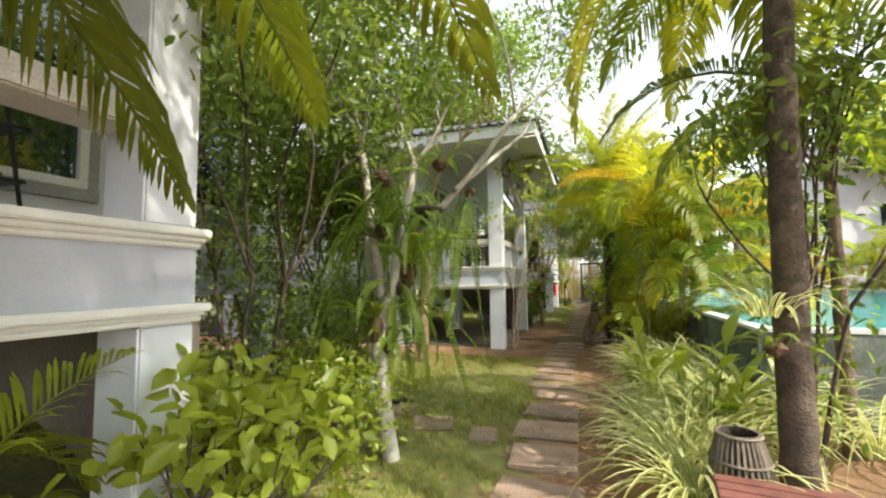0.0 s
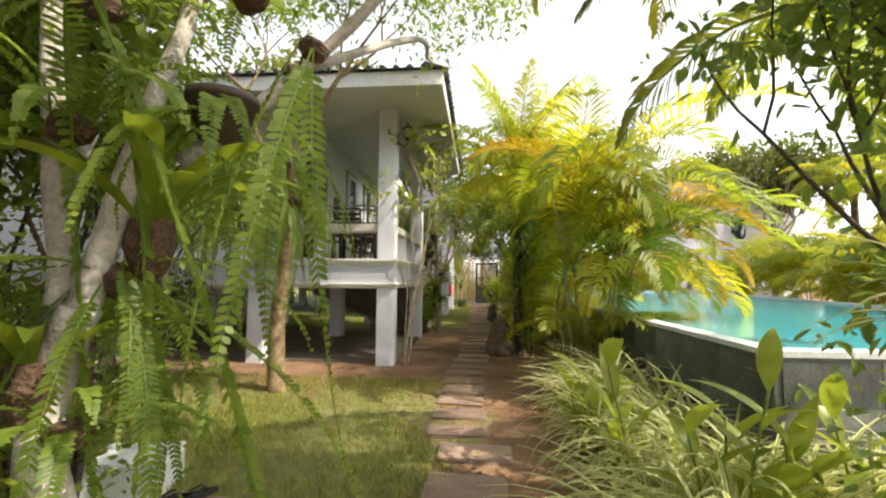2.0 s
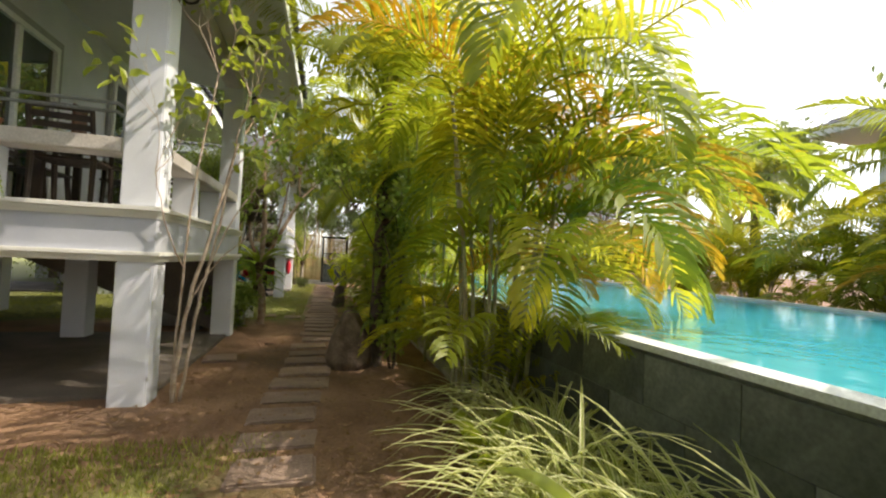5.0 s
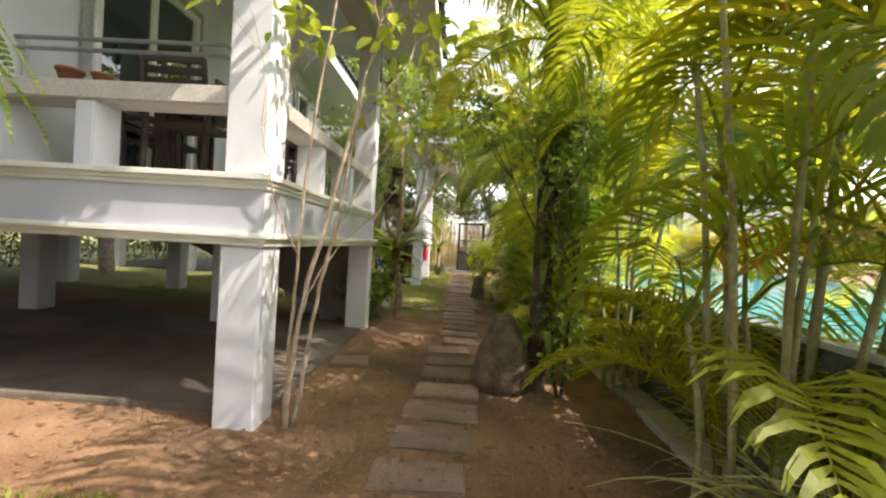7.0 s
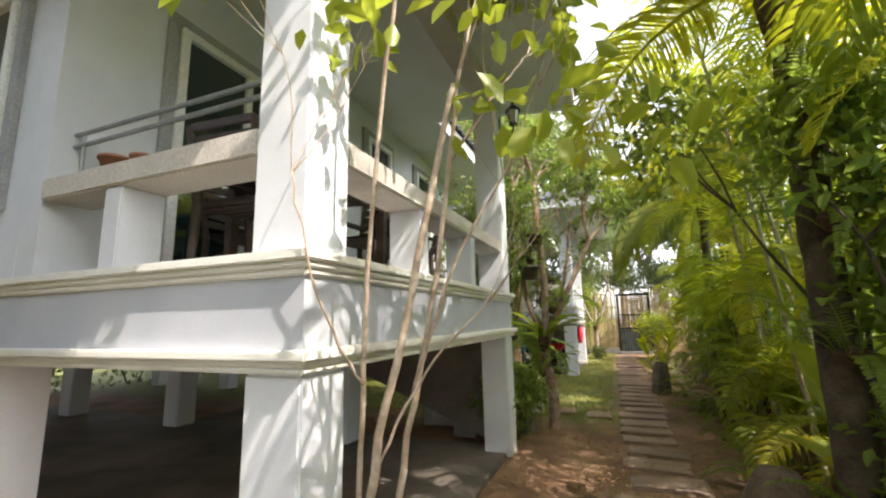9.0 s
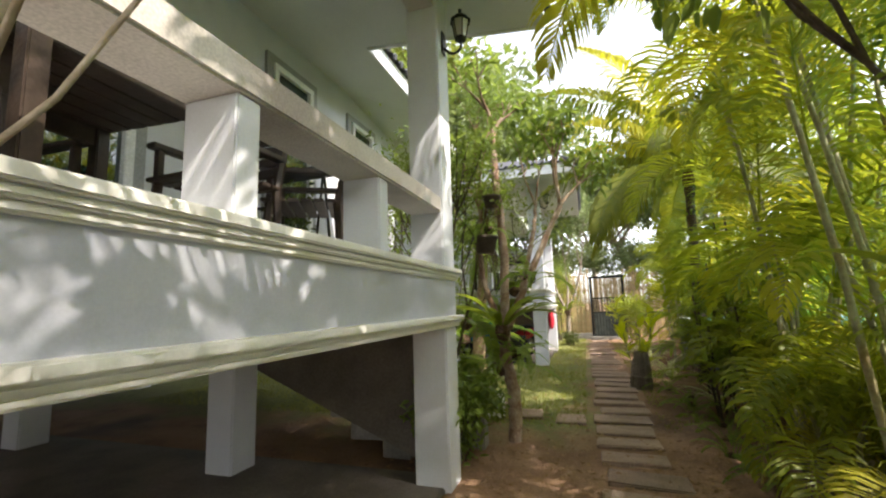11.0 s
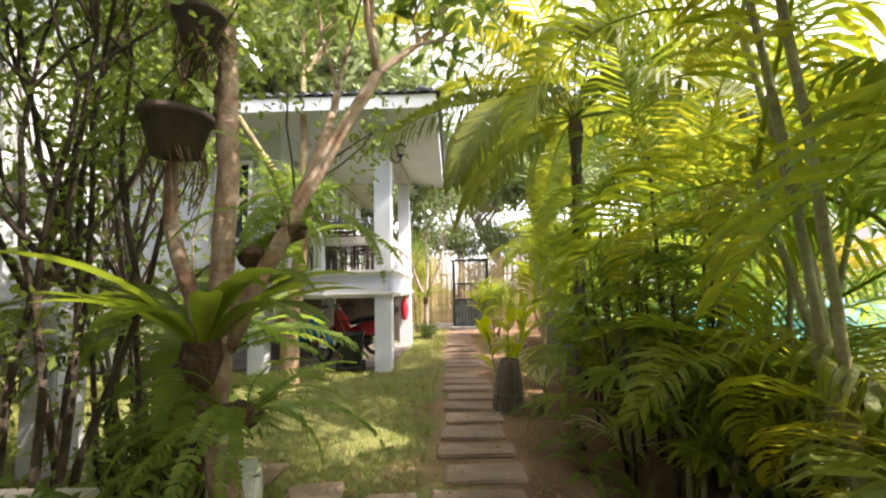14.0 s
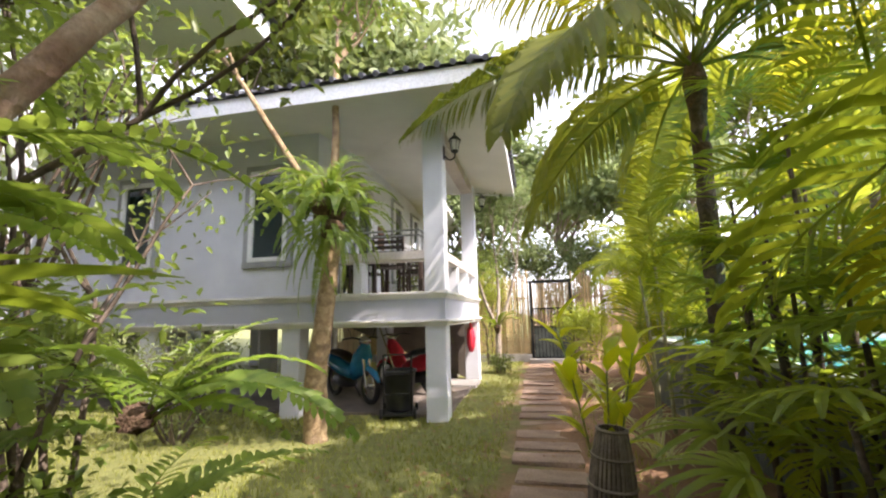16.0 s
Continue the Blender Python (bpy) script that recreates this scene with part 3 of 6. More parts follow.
def wall_lantern(at):
    """A coach lamp on a scrolled arm; its arm leaves along +x."""
    w = thing("wall_lantern", at, "black iron coach lantern on a bracket with clear panes", "lamp", "wall lanterns")
    part("back_plate", M().box((0, -0.045, -0.12), (0.015, 0.045, 0.10), 0, 0.005), IRON, w)
    part("arm", M().tube(wavy([(0.015, 0, -0.06), (0.09, 0, -0.13), (0.17, 0, -0.10), (0.18, 0, -0.02)], 5, rng, 0), 0.012, 6), IRON, w)
    part("base", M().lathe([(0.0, -0.03), (0.05, -0.02), (0.06, 0.0), (0.055, 0.012)], 6, (0.18, 0, 0)), IRON, w)
    part("pane", M().lathe([(0.052, 0.012), (0.078, 0.17)], 6, (0.18, 0, 0)), FROST, w, "clear glass panes")
    for k in range(6):
        a = 2 * math.pi * k / 6
        part("bar", M().tube([(0.18 + 0.054 * math.cos(a), 0.054 * math.sin(a), 0.01), (0.18 + 0.08 * math.cos(a), 0.08 * math.sin(a), 0.17)], 0.006, 4), IRON, w)
    part("cap", M().lathe([(0.10, 0.165), (0.095, 0.185), (0.05, 0.23), (0.02, 0.245), (0.014, 0.275), (0.02, 0.29), (0.0, 0.305)], 8, (0.18, 0, 0)), IRON, w)
    return w


FROST = glass_material("lantern_glass", (0.55, 0.55, 0.5), 0.15)


def grid_wall(m, us, zs, open_cells, plane, t, face):
    """One wall of thickness t, cut through at the open cells of its grid."""
    def P(u, z, d):
        return (plane - d, u, z) if face == "x" else (u, plane + d, z)
    nu, nz = len(us), len(zs)
    m.v = [P(u, z, d) for d in (0, t) for z in zs for u in us]
    ix = lambda i, k, d: d * nu * nz + k * nu + i
    full = lambda i, k: 0 <= i < nu - 1 and 0 <= k < nz - 1 and (i, k) not in open_cells
    for i in range(nu - 1):
        for k in range(nz - 1):
            if not full(i, k):
                continue
            m.f += [(ix(i, k, 0), ix(i + 1, k, 0), ix(i + 1, k + 1, 0), ix(i, k + 1, 0)), (ix(i, k + 1, 1), ix(i + 1, k + 1, 1), ix(i + 1, k, 1), ix(i, k, 1))]
            for di, dk, a, c in ((-1, 0, (i, k + 1), (i, k)), (1, 0, (i + 1, k), (i + 1, k + 1)), (0, -1, (i, k), (i + 1, k)), (0, 1, (i + 1, k + 1), (i, k + 1))):
                if not full(i + di, k + dk):
                    m.f.append((ix(*a, 0), ix(*a, 1), ix(*c, 1), ix(*c, 0)))
    m.m = [0] * len(m.f)
    return m


def house(xf, y0, label):
    """Bungalow on stilts: xf the path face of its corner column, y0 the near face of its veranda."""
    X = lambda v: xf + 1.70 + v
    Y = lambda v: y0 - 9.1 + v
    h = thing("house", (0, 0, 0), label, "house", "bungalows")
    W0 = -12.0
    # floor slab and band
    b = M()
    b.box((X(W0), Y(9.10), 1.36), (X(-1.70), Y(12.84), 1.775))
    part("floor_slab", b, BAND, h, "grey rendered slab edge")
    b = M().box((X(W0), Y(12.842), 1.36), (X(-3.72), Y(15.95), 1.775))
    part("rear_slab", b, BAND, h)
    moulding(h, "lower_moulding", "cream lower moulding", X(-1.70), Y(9.10), X(W0 + 0.05), Y(12.84), 1.295, [(0.03, 0.028), (0.022, 0.042), (0.043, 0.062)])
    moulding(h, "cornice", "cream upper moulding", X(-1.70), Y(9.10), X(W0 + 0.05), Y(12.84), 1.69, [(0.03, 0.02), (0.03, 0.036), (0.045, 0.056)])
    # stilts and veranda columns
    for x, y in ((-1.70, 9.10), (-1.70, 12.54)):
        part("column", M().box((X(x - 0.30), Y(y), -0.05), (X(x), Y(y + 0.30), 1.293), 0, 0.012), WALL, h)
        part("column", M().box((X(x - 0.30), Y(y), 1.797), (X(x), Y(y + 0.30), 4.46), 0, 0.012), WALL, h)
    for x in (-3.98, -6.6, -9.2, -11.6):
        for y in (9.12, 12.3, 15.5):
            x += 0.33 if (y == 12.3 and x > -4.5) else 0.0
            part("stilt", M().box((X(x - 0.30), Y(y), -0.05), (X(x), Y(y + 0.30), 1.36), 0, 0.012), WALL, h)
    # parapet: posts and beam
    for x in (-2.97,):
        part("parapet_post", M().box((X(x - 0.14), Y(9.12), 1.797), (X(x), Y(9.37), 2.26), 0, 0.008), WALL, h)
    for y in (10.42, 11.52):
        part("parapet_post", M().box((X(-1.97), Y(y - 0.12), 1.797), (X(-1.72), Y(y), 2.26), 0, 0.008), WALL, h)
    part("parapet_beam", M().box((X(-3.717), Y(9.105), 2.262), (X(-2.003), Y(9.385), 2.40), 0, 0.012), BEAM, h, "weathered grey parapet beam")
    part("parapet_beam", M().box((X(-1.985), Y(9.403), 2.262), (X(-1.705), Y(12.537), 2.40), 0, 0.012), BEAM, h, "weathered grey parapet beam")
    for z in (2.66, 2.74):
        part("handrail", M().tube([(X(-3.715), Y(9.25), z), (X(-2.12), Y(9.25), z), (X(-2.02), Y(9.25), z - 0.06), (X(-2.0), Y(9.25), z - 0.16)], 0.016, 6), STEEL, h)
    for x in (-3.62, -2.06):
        part("rail_bracket", M().tube([(X(x), Y(9.25), 2.40), (X(x), Y(9.25), 2.72)], 0.012, 6), STEEL, h)
    # walls with openings cut by building round them
    t = 0.2
    def wall_x(xp, ya, yb, za, zb, holes):
        m = M()
        ys, zs = [ya], sorted({za, zb, *(v for q in holes for v in q[2:])})
        for q in holes:
            ys += [q[0], q[1]]
        ys.append(yb)
        open_cells = {(2 * i + 1, k) for i, q in enumerate(holes) for k in range(len(zs) - 1) if q[2] <= zs[k] < q[3]}
        return grid_wall(m, [Y(v) for v in ys], zs, open_cells, xp, t, "x")
    holes = [(9.86, 11.3, 1.797, 3.95), (12.75, 13.45, 2.3, 4.2), (14.4, 15.05, 2.3, 4.2)]
    part("front_wall", wall_x(X(-3.72), 9.12, 15.95, 1.777, 4.75, holes), WALL, h)
    cells = {(1, 1), (3, 1)}
    m = grid_wall(M(), [X(v) for v in (W0, -7.45, -6.75, -4.9, -4.22, -3.923)], [1.777, 2.35, 3.85, 4.5], cells, Y(9.12), t, "y")
    part("side_wall", m, WALL, h)
    part("back_wall", M().box((X(W0), Y(15.75), 1.777), (X(-3.923), Y(15.95), 4.5)).box((X(W0), Y(9.323), 1.777), (X(W0 + 0.2), Y(15.747), 4.5)), WALL, h)
    for name, (a0, a1, z0, z1), n in (("glass_door", holes[0], 2), ("window", holes[1], 1), ("window", holes[2], 1)):
        window(h, name, X(-3.72), Y(a0), Y(a1), z0 + 0.002, z1, "x", n)
    for x0, x1 in ((-4.22, -4.9), (-6.75, -7.45)):
        window(h, "window", Y(9.12), X(x1), X(x0), 2.35, 3.85, "y", 1)
    part("picture", M().box((X(-3.718), Y(11.75), 2.9), (X(-3.68), Y(12.08), 3.4), 0, 0.006), PICT, h, "small dark brown framed picture")
    # soffit: boarded planes that rise gently from the eaves to the walls
    xe, yn, yb, xw, E, S = X(-0.82), Y(7.95), Y(17.2), X(W0 - 1.0), 4.29, 0.11
    ym, rd = (yn + yb) / 2, (yb - yn) / 2
    P = lambda x, y, d, up=0.0: (x, y, E + S * d + up)
    so = M()
    for q in (((xe, yn, 0), (xe, Y(13.3), 0), (xe - 2, Y(13.3), 2), (xe - 2, yb - 2, 2), (xe - rd, ym, rd)),
              ((xe, yn, 0), (xe - rd, ym, rd), (xw, ym, rd), (xw, yn, 0)),
              ((xe - 2, yb - 2, 2), (xe - 2, yb, 0), (xw, yb, 0), (xw, ym, rd), (xe - rd, ym, rd))):
        n = len(q)
        so.add([P(*v) for v in q] + [P(*v, 0.03) for v in q], [tuple(range(n - 1, -1, -1)), tuple(range(n, 2 * n))] + [(k, (k + 1) % n, n + (k + 1) % n, n + k) for k in range(n)])
    part("soffit", so, CEIL, h, "plain pale boarded soffit")
    fa = M()
    for (x0, ya, da), (x1, yc, db), (ox, oy) in (((xw, yn, 0), (xe + 0.026, yn, 0), (0, -1)), ((xe, yn, 0), (xe, Y(13.3), 0), (1, 0)), ((xe + 0.026, Y(13.3), 0), (xe - 2, Y(13.3), 2), (0, 1)),
                                                 ((xe - 2, Y(13.33), 2), (xe - 2, yb - 2, 2), (1, 0)), ((xe - 2, yb - 2, 2), (xe - 2, yb, 0), (1, 0))):
        k = 0.026
        q = [P(x0, ya, da, -0.03), P(x1, yc, db, -0.03), P(x1 + ox * k, yc + oy * k, db, -0.03), P(x0 + ox * k, ya + oy * k, da, -0.03)]
        fa.add(q + [(v[0], v[1], v[2] + 0.22) for v in q], [(3, 2, 1, 0), (4, 5, 6, 7), (0, 1, 5, 4), (1, 2, 6, 5), (2, 3, 7, 6), (3, 0, 4, 7)])
    part("fascia", fa, WHITE, h, "white fascia board")
    ez = E + 0.2
    roof = part("roof", M().add([(xw - 0.05, yn - 0.1, ez), (xe + 0.1, yn - 0.1, ez), (xe + 0.1, Y(13.4), ez), (xe - 1.9, Y(13.4), ez + 2 * S), (xe - 1.9, yb - 1.9, ez + 2 * S), (xe - 1.9, yb + 0.1, ez), (xw - 0.05, yb + 0.1, ez),
                                 (xw - 0.05, ym, ez + 2.0), (xe - rd, ym, ez + 2.0)],
                                [(0, 1, 8, 7), (1, 2, 3, 8), (3, 4, 8), (4, 5, 8), (5, 6, 7, 8), (0, 7, 6)]), TILE, h, "dark grey tiled roof")
    # tile noses along the eaves
    tm = M().tube([(0, -0.02, 0), (0, 0.34, 0.13)], [0.042, 0.038], 6).mesh("tile_nose", TILE)
    for k in range(58):
        part("tile_nose", tm, TILE, roof, at=pose(xe - 0.05 - k * 0.2, yn - 0.08, ez + 0.01))
    for k in range(27):
        part("tile_nose", tm, TILE, roof, at=pose(xe + 0.08, yn + 0.05 + k * 0.2, ez + 0.01, 0, 0, 90))
    for k in range(9):
        part("tile_nose", tm, TILE, roof, at=pose(xe - 1.92, Y(13.5) + k * 0.2, ez + 2 * S + 0.01, 0, 0, 90))
    # beam between the columns under the soffit
    part("head_beam", M().box((X(-1.97), Y(9.403), 4.20), (X(-1.73), Y(12.537), 4.385)), BEAM, h)
    # concrete stair at the far side, closed by a side panel
    for k in range(9):
        part("step", M().box((X(-2.3 - 0.3 * (k + 1)), Y(13.15), 0.18 * k), (X(-2.3 - 0.3 * k), Y(14.0), 0.18 * (k + 1)), 0, 0.008), CONC, h)
    # panel takes the darkened concrete: the shade below the veranda is in its colour
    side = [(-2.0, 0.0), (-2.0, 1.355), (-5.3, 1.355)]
    part("stair_side", M().add([(X(a), Y(13.02), c) for a, c in side] + [(X(a), Y(13.14), c) for a, c in side], [(0, 1, 2), (5, 4, 3), (0, 2, 5, 3), (0, 3, 4, 1), (1, 4, 5, 2)]), SHADECONC, h, "concrete side panel of the stair, darkened with painted shade")
    # floor colour holds the gloom between the stilts as well as dust
    solid("slab_under_house", M().box((X(W0 + 0.3), Y(9.35), -0.05), (X(-1.75), Y(12.8), 0.045), 0, 0.01), SHADECONC, "dusty concrete floor under the house, shade put into its colour", "concrete slab", "structure")
    return h


house(-2.05, -1.98, "pale grey rendered bungalow on square stilts with a veranda")
house(-1.77, 9.10, "pale grey rendered bungalow on stilts, veranda furnished in dark wood")
house(-1.58, 19.6, "pale grey rendered bungalow on stilts with a scooter parked beneath")


# ---- plants ----
FRONDS = {}


def areca_meshes(material):
    if material.name not in FRONDS:
        FRONDS[material.name] = [frond(*a, s, droop=d, lift=0.6, slot=0, taper=0.7).mesh("frond", material) for s, (a, d) in enumerate((
            ((1.9, 38, 0.58, 0.026, 85, 10), 0.35), ((2.2, 42, 0.62, 0.027, 80, -35), 0.5), ((2.1, 40, 0.62, 0.027, 70, -55), 0.6),
            ((1.9, 37, 0.58, 0.026, 60, -72), 0.6), ((1.7, 34, 0.54, 0.026, 48, -75), 0.6)))]
    return FRONDS[material.name]


def clear(p, m):
    """True where a leaf posed by m at the plant p keeps out of the walkway's headroom."""
    for d in (0.5, 1.0, 1.5, 1.9):
        q = p + m @ Vector((d * 0.75, 0, 0.35 + 0.2 * d - 0.25 * d * d))
        for s in (-0.25, 0.0, 0.25):
            if -1.15 < q.x + s < (0.05 if q.y < 14.3 else 0.45) and q.z < 2.6:
                return False
    return True


def areca(x, y, stems, height, fronds, seed, tints, label, scale=1.0, spread=0.35, low=0, group="areca palms"):
    """A clump of canes, each with its own fan of feather leaves."""
    r = random.Random(seed)
    p = thing("areca_palm", (x, y, 0), label, "palm", group)
    for s in range(stems):
        a = 2 * math.pi * s / stems + r.uniform(-0.5, 0.5)
        d = spread * r.uniform(0.25, 1.0)
        h = height * (r.uniform(0.75, 1.1) if s % 3 else r.uniform(0.25, 0.6))
        lean = r.uniform(0.1, 0.35) * h * 0.5
        foot = Vector((d * math.cos(a), d * math.sin(a), -0.03))
        top = Vector(((d + lean) * math.cos(a), (d + lean) * math.sin(a), h))
        pts = wavy([foot, foot.lerp(top, 0.5) + Vector((-0.05 * math.cos(a), -0.05 * math.sin(a), 0.05)), top], 5, r, 0.006)
        part("cane", M().tube(pts, [0.022 - 0.009 * i / len(pts) + (0.003 if i % 2 else 0) for i in range(len(pts))], 7), CANE, p, smooth=True)
        for k in range(fronds):
            mt = r.choice(tints)
            vs = areca_meshes(mt)
            if mt == L_GOLD:
                v = r.choice(vs[2:])
                if math.cos(a + k * 2.4) < -0.3 or math.sin(a + k * 2.4) < -0.75:
                    continue
            else:
                v = vs[min(4, int(k * 5 / fronds) + r.randint(0, 1))]
            az = a + (k * 2.4) + r.uniform(-0.4, 0.4)
            sc = scale * r.uniform(0.75, 1.15)
            at = pose(*top, r.uniform(-8, 8), r.uniform(-8, 10), math.degrees(az)) @ Matrix.Scale(sc, 4)
            if clear(Vector((x, y, 0)), at):
                part("frond", v, mt, p, at=at)
    for k in range(low):
        az, mt = r.uniform(0, 6.28), tints[0] if k % 4 else L_YELLOW
        at = pose(0.25 * math.cos(az), 0.25 * math.sin(az), r.uniform(0.1, 0.6), 0, r.uniform(-20, 8), math.degrees(az)) @ Matrix.Scale(scale * r.uniform(0.45, 0.75), 4)
        if clear(Vector((x, y, 0)), at):
            part("frond", r.choice(areca_meshes(mt)[1:]), mt, p, at=at)
    return p


G, YG = [L_ARECA] * 6 + [L_YELLOW], [L_ARECA, L_YELLOW, L_YELLOW, L_GOLD]
clump = areca(1.25, 8.42, 13, 2.75, 5, 1, [L_ARECA] * 7 + [L_YELLOW] * 3 + [L_GOLD] * 2, "clump of green and yellowing areca palms with ringed canes", 1.15, 0.38, 26)
for x, y, z, az, k, sc, mt in ((0.2, -0.1, 1.75, -38, 2, 1.1, L_GOLD), (0.1, -0.2, 1.9, -56, 3, 1.05, L_YELLOW), (0.25, 0.0, 1.6, -20, 3, 1.15, L_GOLD), (-0.15, -0.1, 2.55, 188, 1, 0.95, L_GOLD), (-0.1, 0.1, 2.6, 160, 1, 1.0, L_YELLOW), (0.3, -0.1, 1.2, -45, 4, 0.8, L_YELLOW)):
    part("frond", areca_meshes(mt)[k], mt, clump, at=pose(x, y, z, 0, 0, az) @ Matrix.Scale(sc, 4))
areca(1.3, 10.6, 6, 2.2, 5, 2, YG, "yellow-leaved areca palm clump beside the pool wall", 0.8, 0.2, 14)
areca(1.15, 12.2, 9, 3.7, 5, 3, G, "dense green areca palm clump with lush feather leaves", 1.0, 0.3, 22)
areca(1.2, 13.75, 9, 3.7, 5, 4, G, "dense green areca palm clump beside the path", 1.05, 0.32, 22)
areca(0.95, 13.0, 5, 0.7, 5, 12, G, "young green areca palm clump at the path's edge", 0.75, 0.2)
areca(1.0, 14.7, 5, 0.7, 5, 13, G, "young green areca palm clump at the path's edge", 0.75, 0.2)
areca(1.65, 16.5, 3, 2.8, 5, 11, G, "tall green areca palm among the lady palms", 1.1, 0.2)
areca(1.3, 19.6, 7, 1.9, 6, 7, G, "bright green areca palm clump", 1.0, 0.35, 6)
areca(2.0, 22.5, 8, 2.0, 6, 8, G, "bright green areca palm clump by the gate", 1.0, 0.35, 4)
areca(-1.72, 0.42, 4, 0.55, 5, 9, [L_COCO, L_ARECA], "low young palm against the house wall", 0.62, 0.15, group="young palms")
for i, (x, y, s) in enumerate(((7.8, 5.6, 1.2), (8.3, 7.6, 1.3), (9.0, 9.8, 1.25), (9.4, 12.2, 1.35), (9.9, 14.6, 1.2), (10.6, 17.0, 1.4), (10.9, 20.0, 1.3), (8.3, 22.7, 1.3), (5.6, 22.9, 1.2), (3.2, 22.8, 1.2))):
    areca(x, y, 6, 1.6, 6, 30 + i, YG if i % 2 else G, "yellow-green palm clump on the far side of the pool", s, 0.4, 4, "palms across the pool")


def coconut(name, at, height, r0, fronds, L, seed, label, material=L_COCO, lean=(0, 0), e=((75, -20), (55, -45), (25, -65), (0, -75)), bark=PALMBARK, leaflet=0.75, width=0.03, pairs=72, az0=0.0, tints=None, droop=0.75):
    r = random.Random(seed)
    p = thing(name, at, label, "palm", "tall palms")
    top = Vector((lean[0], lean[1], height))
    pts = wavy([(0, 0, -0.05), (lean[0] * 0.35, lean[1] * 0.35, height * 0.45), top], 14, r, 0.004)
    rad = [(r0 * (1.25 if i == 0 else 1.0) * (1 - 0.3 * i / len(pts))) * (1.05 if i % 2 else 0.97) for i in range(len(pts))]
    part("trunk", M().tube(pts, rad, 12), bark, p, "ringed trunk", True)
    part("crown_shaft", M().tube([top - Vector((0, 0, 0.35)), top, top + Vector((0, 0, 0.3))], [r0 * 0.8, r0 * 1.15, r0 * 0.5], 9), FIBRE, p, "brown fibrous sheath", True)
    ms = []
    for mt in (tints or [material]):
        ms.append([frond(L, pairs, leaflet, width, a, b, seed * 7 + i, 0.2, droop, 0.1, rach=0.022, taper=0.6).mesh("frond", mt) for i, (a, b) in enumerate(e)])
    for k in range(fronds):
        az = az0 + k * 137.5 + r.uniform(-10, 10)
        v = r.choice(ms)[min(len(e) - 1, int(k * len(e) / fronds))]
        at_ = pose(*(top + Vector((0, 0, 0.15))), r.uniform(-6, 6), r.uniform(-6, 6), az) @ Matrix.Scale(r.uniform(0.85, 1.1), 4)
        if height > 3.5 or clear(Vector(at), at_):
            part("frond", v, material, p, at=at_)
    return p


coconut("coconut_palm", (1.25, 17.95, 0), 3.7, 0.10, 20, 3.4, 3, "coconut palm with dark trunk and long arching fronds", tints=[L_COCO, L_COCO, L_COCO, L_YELLOW], lean=(0.10, 0.1), bark=DARKBARK, e=((72, -5), (50, -35), (28, -50), (8, -65)), az0=183, leaflet=0.9, width=0.04, pairs=84, droop=1.5)
tall = coconut("coconut_palm", (1.2, 3.32, 0), 4.7, 0.105, 12, 2.8, 5, "tall palm with stout ringed brown trunk", bark=DARKBARK, tints=[L_COCO, L_ARECA, L_YELLOW], lean=(0.1, 0.0), e=((60, -30), (35, -60), (10, -80), (-10, -85)))
coconut("coconut_palm", (2.0, 4.5, 0), 2.85, 0.06, 8, 2.0, 14, "slender palm at the pool's corner with arching fronds", tints=[L_COCO, L_ARECA], e=((38, -68), (45, -60), (30, -75)), leaflet=0.5, width=0.024, az0=139)
coconut("coconut_palm", (0.42, 10.45, 0), 3.3, 0.10, 17, 2.3, 6, "palm with dark shaggy trunk and upright bright fronds", tints=[L_ARECA, L_ARECA, L_YELLOW], e=((84, 45), (76, 15), (60, -20), (35, -55)), bark=DARKBARK, leaflet=0.66, width=0.02, pairs=84, droop=0.6)
# out of view; crown raised and filled to throw dappled shade on the first house
coconut("coconut_palm", (0.95, -1.1, 0), 5.6, 0.15, 20, 3.4, 8, "unseen palm behind the path's start, added height shades the first house", tints=[L_COCO, L_ARECA], e=((50, -30), (30, -50), (15, -60)), az0=80)
coconut("coconut_palm", (-1.25, -0.75, 0), 3.3, 0.11, 16, 2.5, 9, "palm beside the first veranda with drooping fronds", tints=[L_ARECA, L_COCO], e=((50, -30), (30, -50), (15, -60)), az0=95)
over = coconut("coconut_palm", (-0.75, -1.05, 0), 2.4, 0.11, 4, 2.0, 31, "palm behind the start of the path with fronds arching over it", e=((70, -10), (55, -30)), az0=230)
for az, e0, e1, L in ((72, 20, -22, 3.0), (83, 20, -26, 3.0), (95, 19, -30, 2.8), (109, 17, -52, 2.5)):
    part("frond", frond(L, 70, 0.5, 0.024, e0, e1, az, 0.15, 0.9, 0.05, rach=0.018, taper=0.6), L_COCO if az != 95 else L_ARECA, over, at=pose(0, 0, 2.5, 0, 0, az))
for az, z, e0, e1, L, mt in ((101, 4.2, 20, -80, 2.3, L_YELLOW), (125, 4.1, 25, -70, 2.0, L_ARECA), (-22, 3.9, 5, -82, 2.1, L_COCO), (35, 3.9, 10, -76, 2.3, L_COCO), (65, 4.0, 15, -70, 2.0, L_ARECA)):
    part("frond", frond(L, 50, 0.55, 0.03, e0, e1, az, 0.12, 0.8, 0.05, rach=0.016, taper=0.6), mt, tall, at=pose(0.08, 0, z, 0, 0, az))
for i, (x, y, h, l) in enumerate(((8.9, 8.8, 3.0, 2.4), (10.5, 13.2, 3.6, 2.6), (12.5, 17.5, 4.6, 2.8), (6.8, 24.0, 4.2, 2.8))):
    coconut("coconut_palm", (x, y, 0), h, 0.14, 13, l, 20 + i, "coconut palm across the pool with yellowing fronds", tints=[L_ARECA, L_YELLOW, L_COCO])


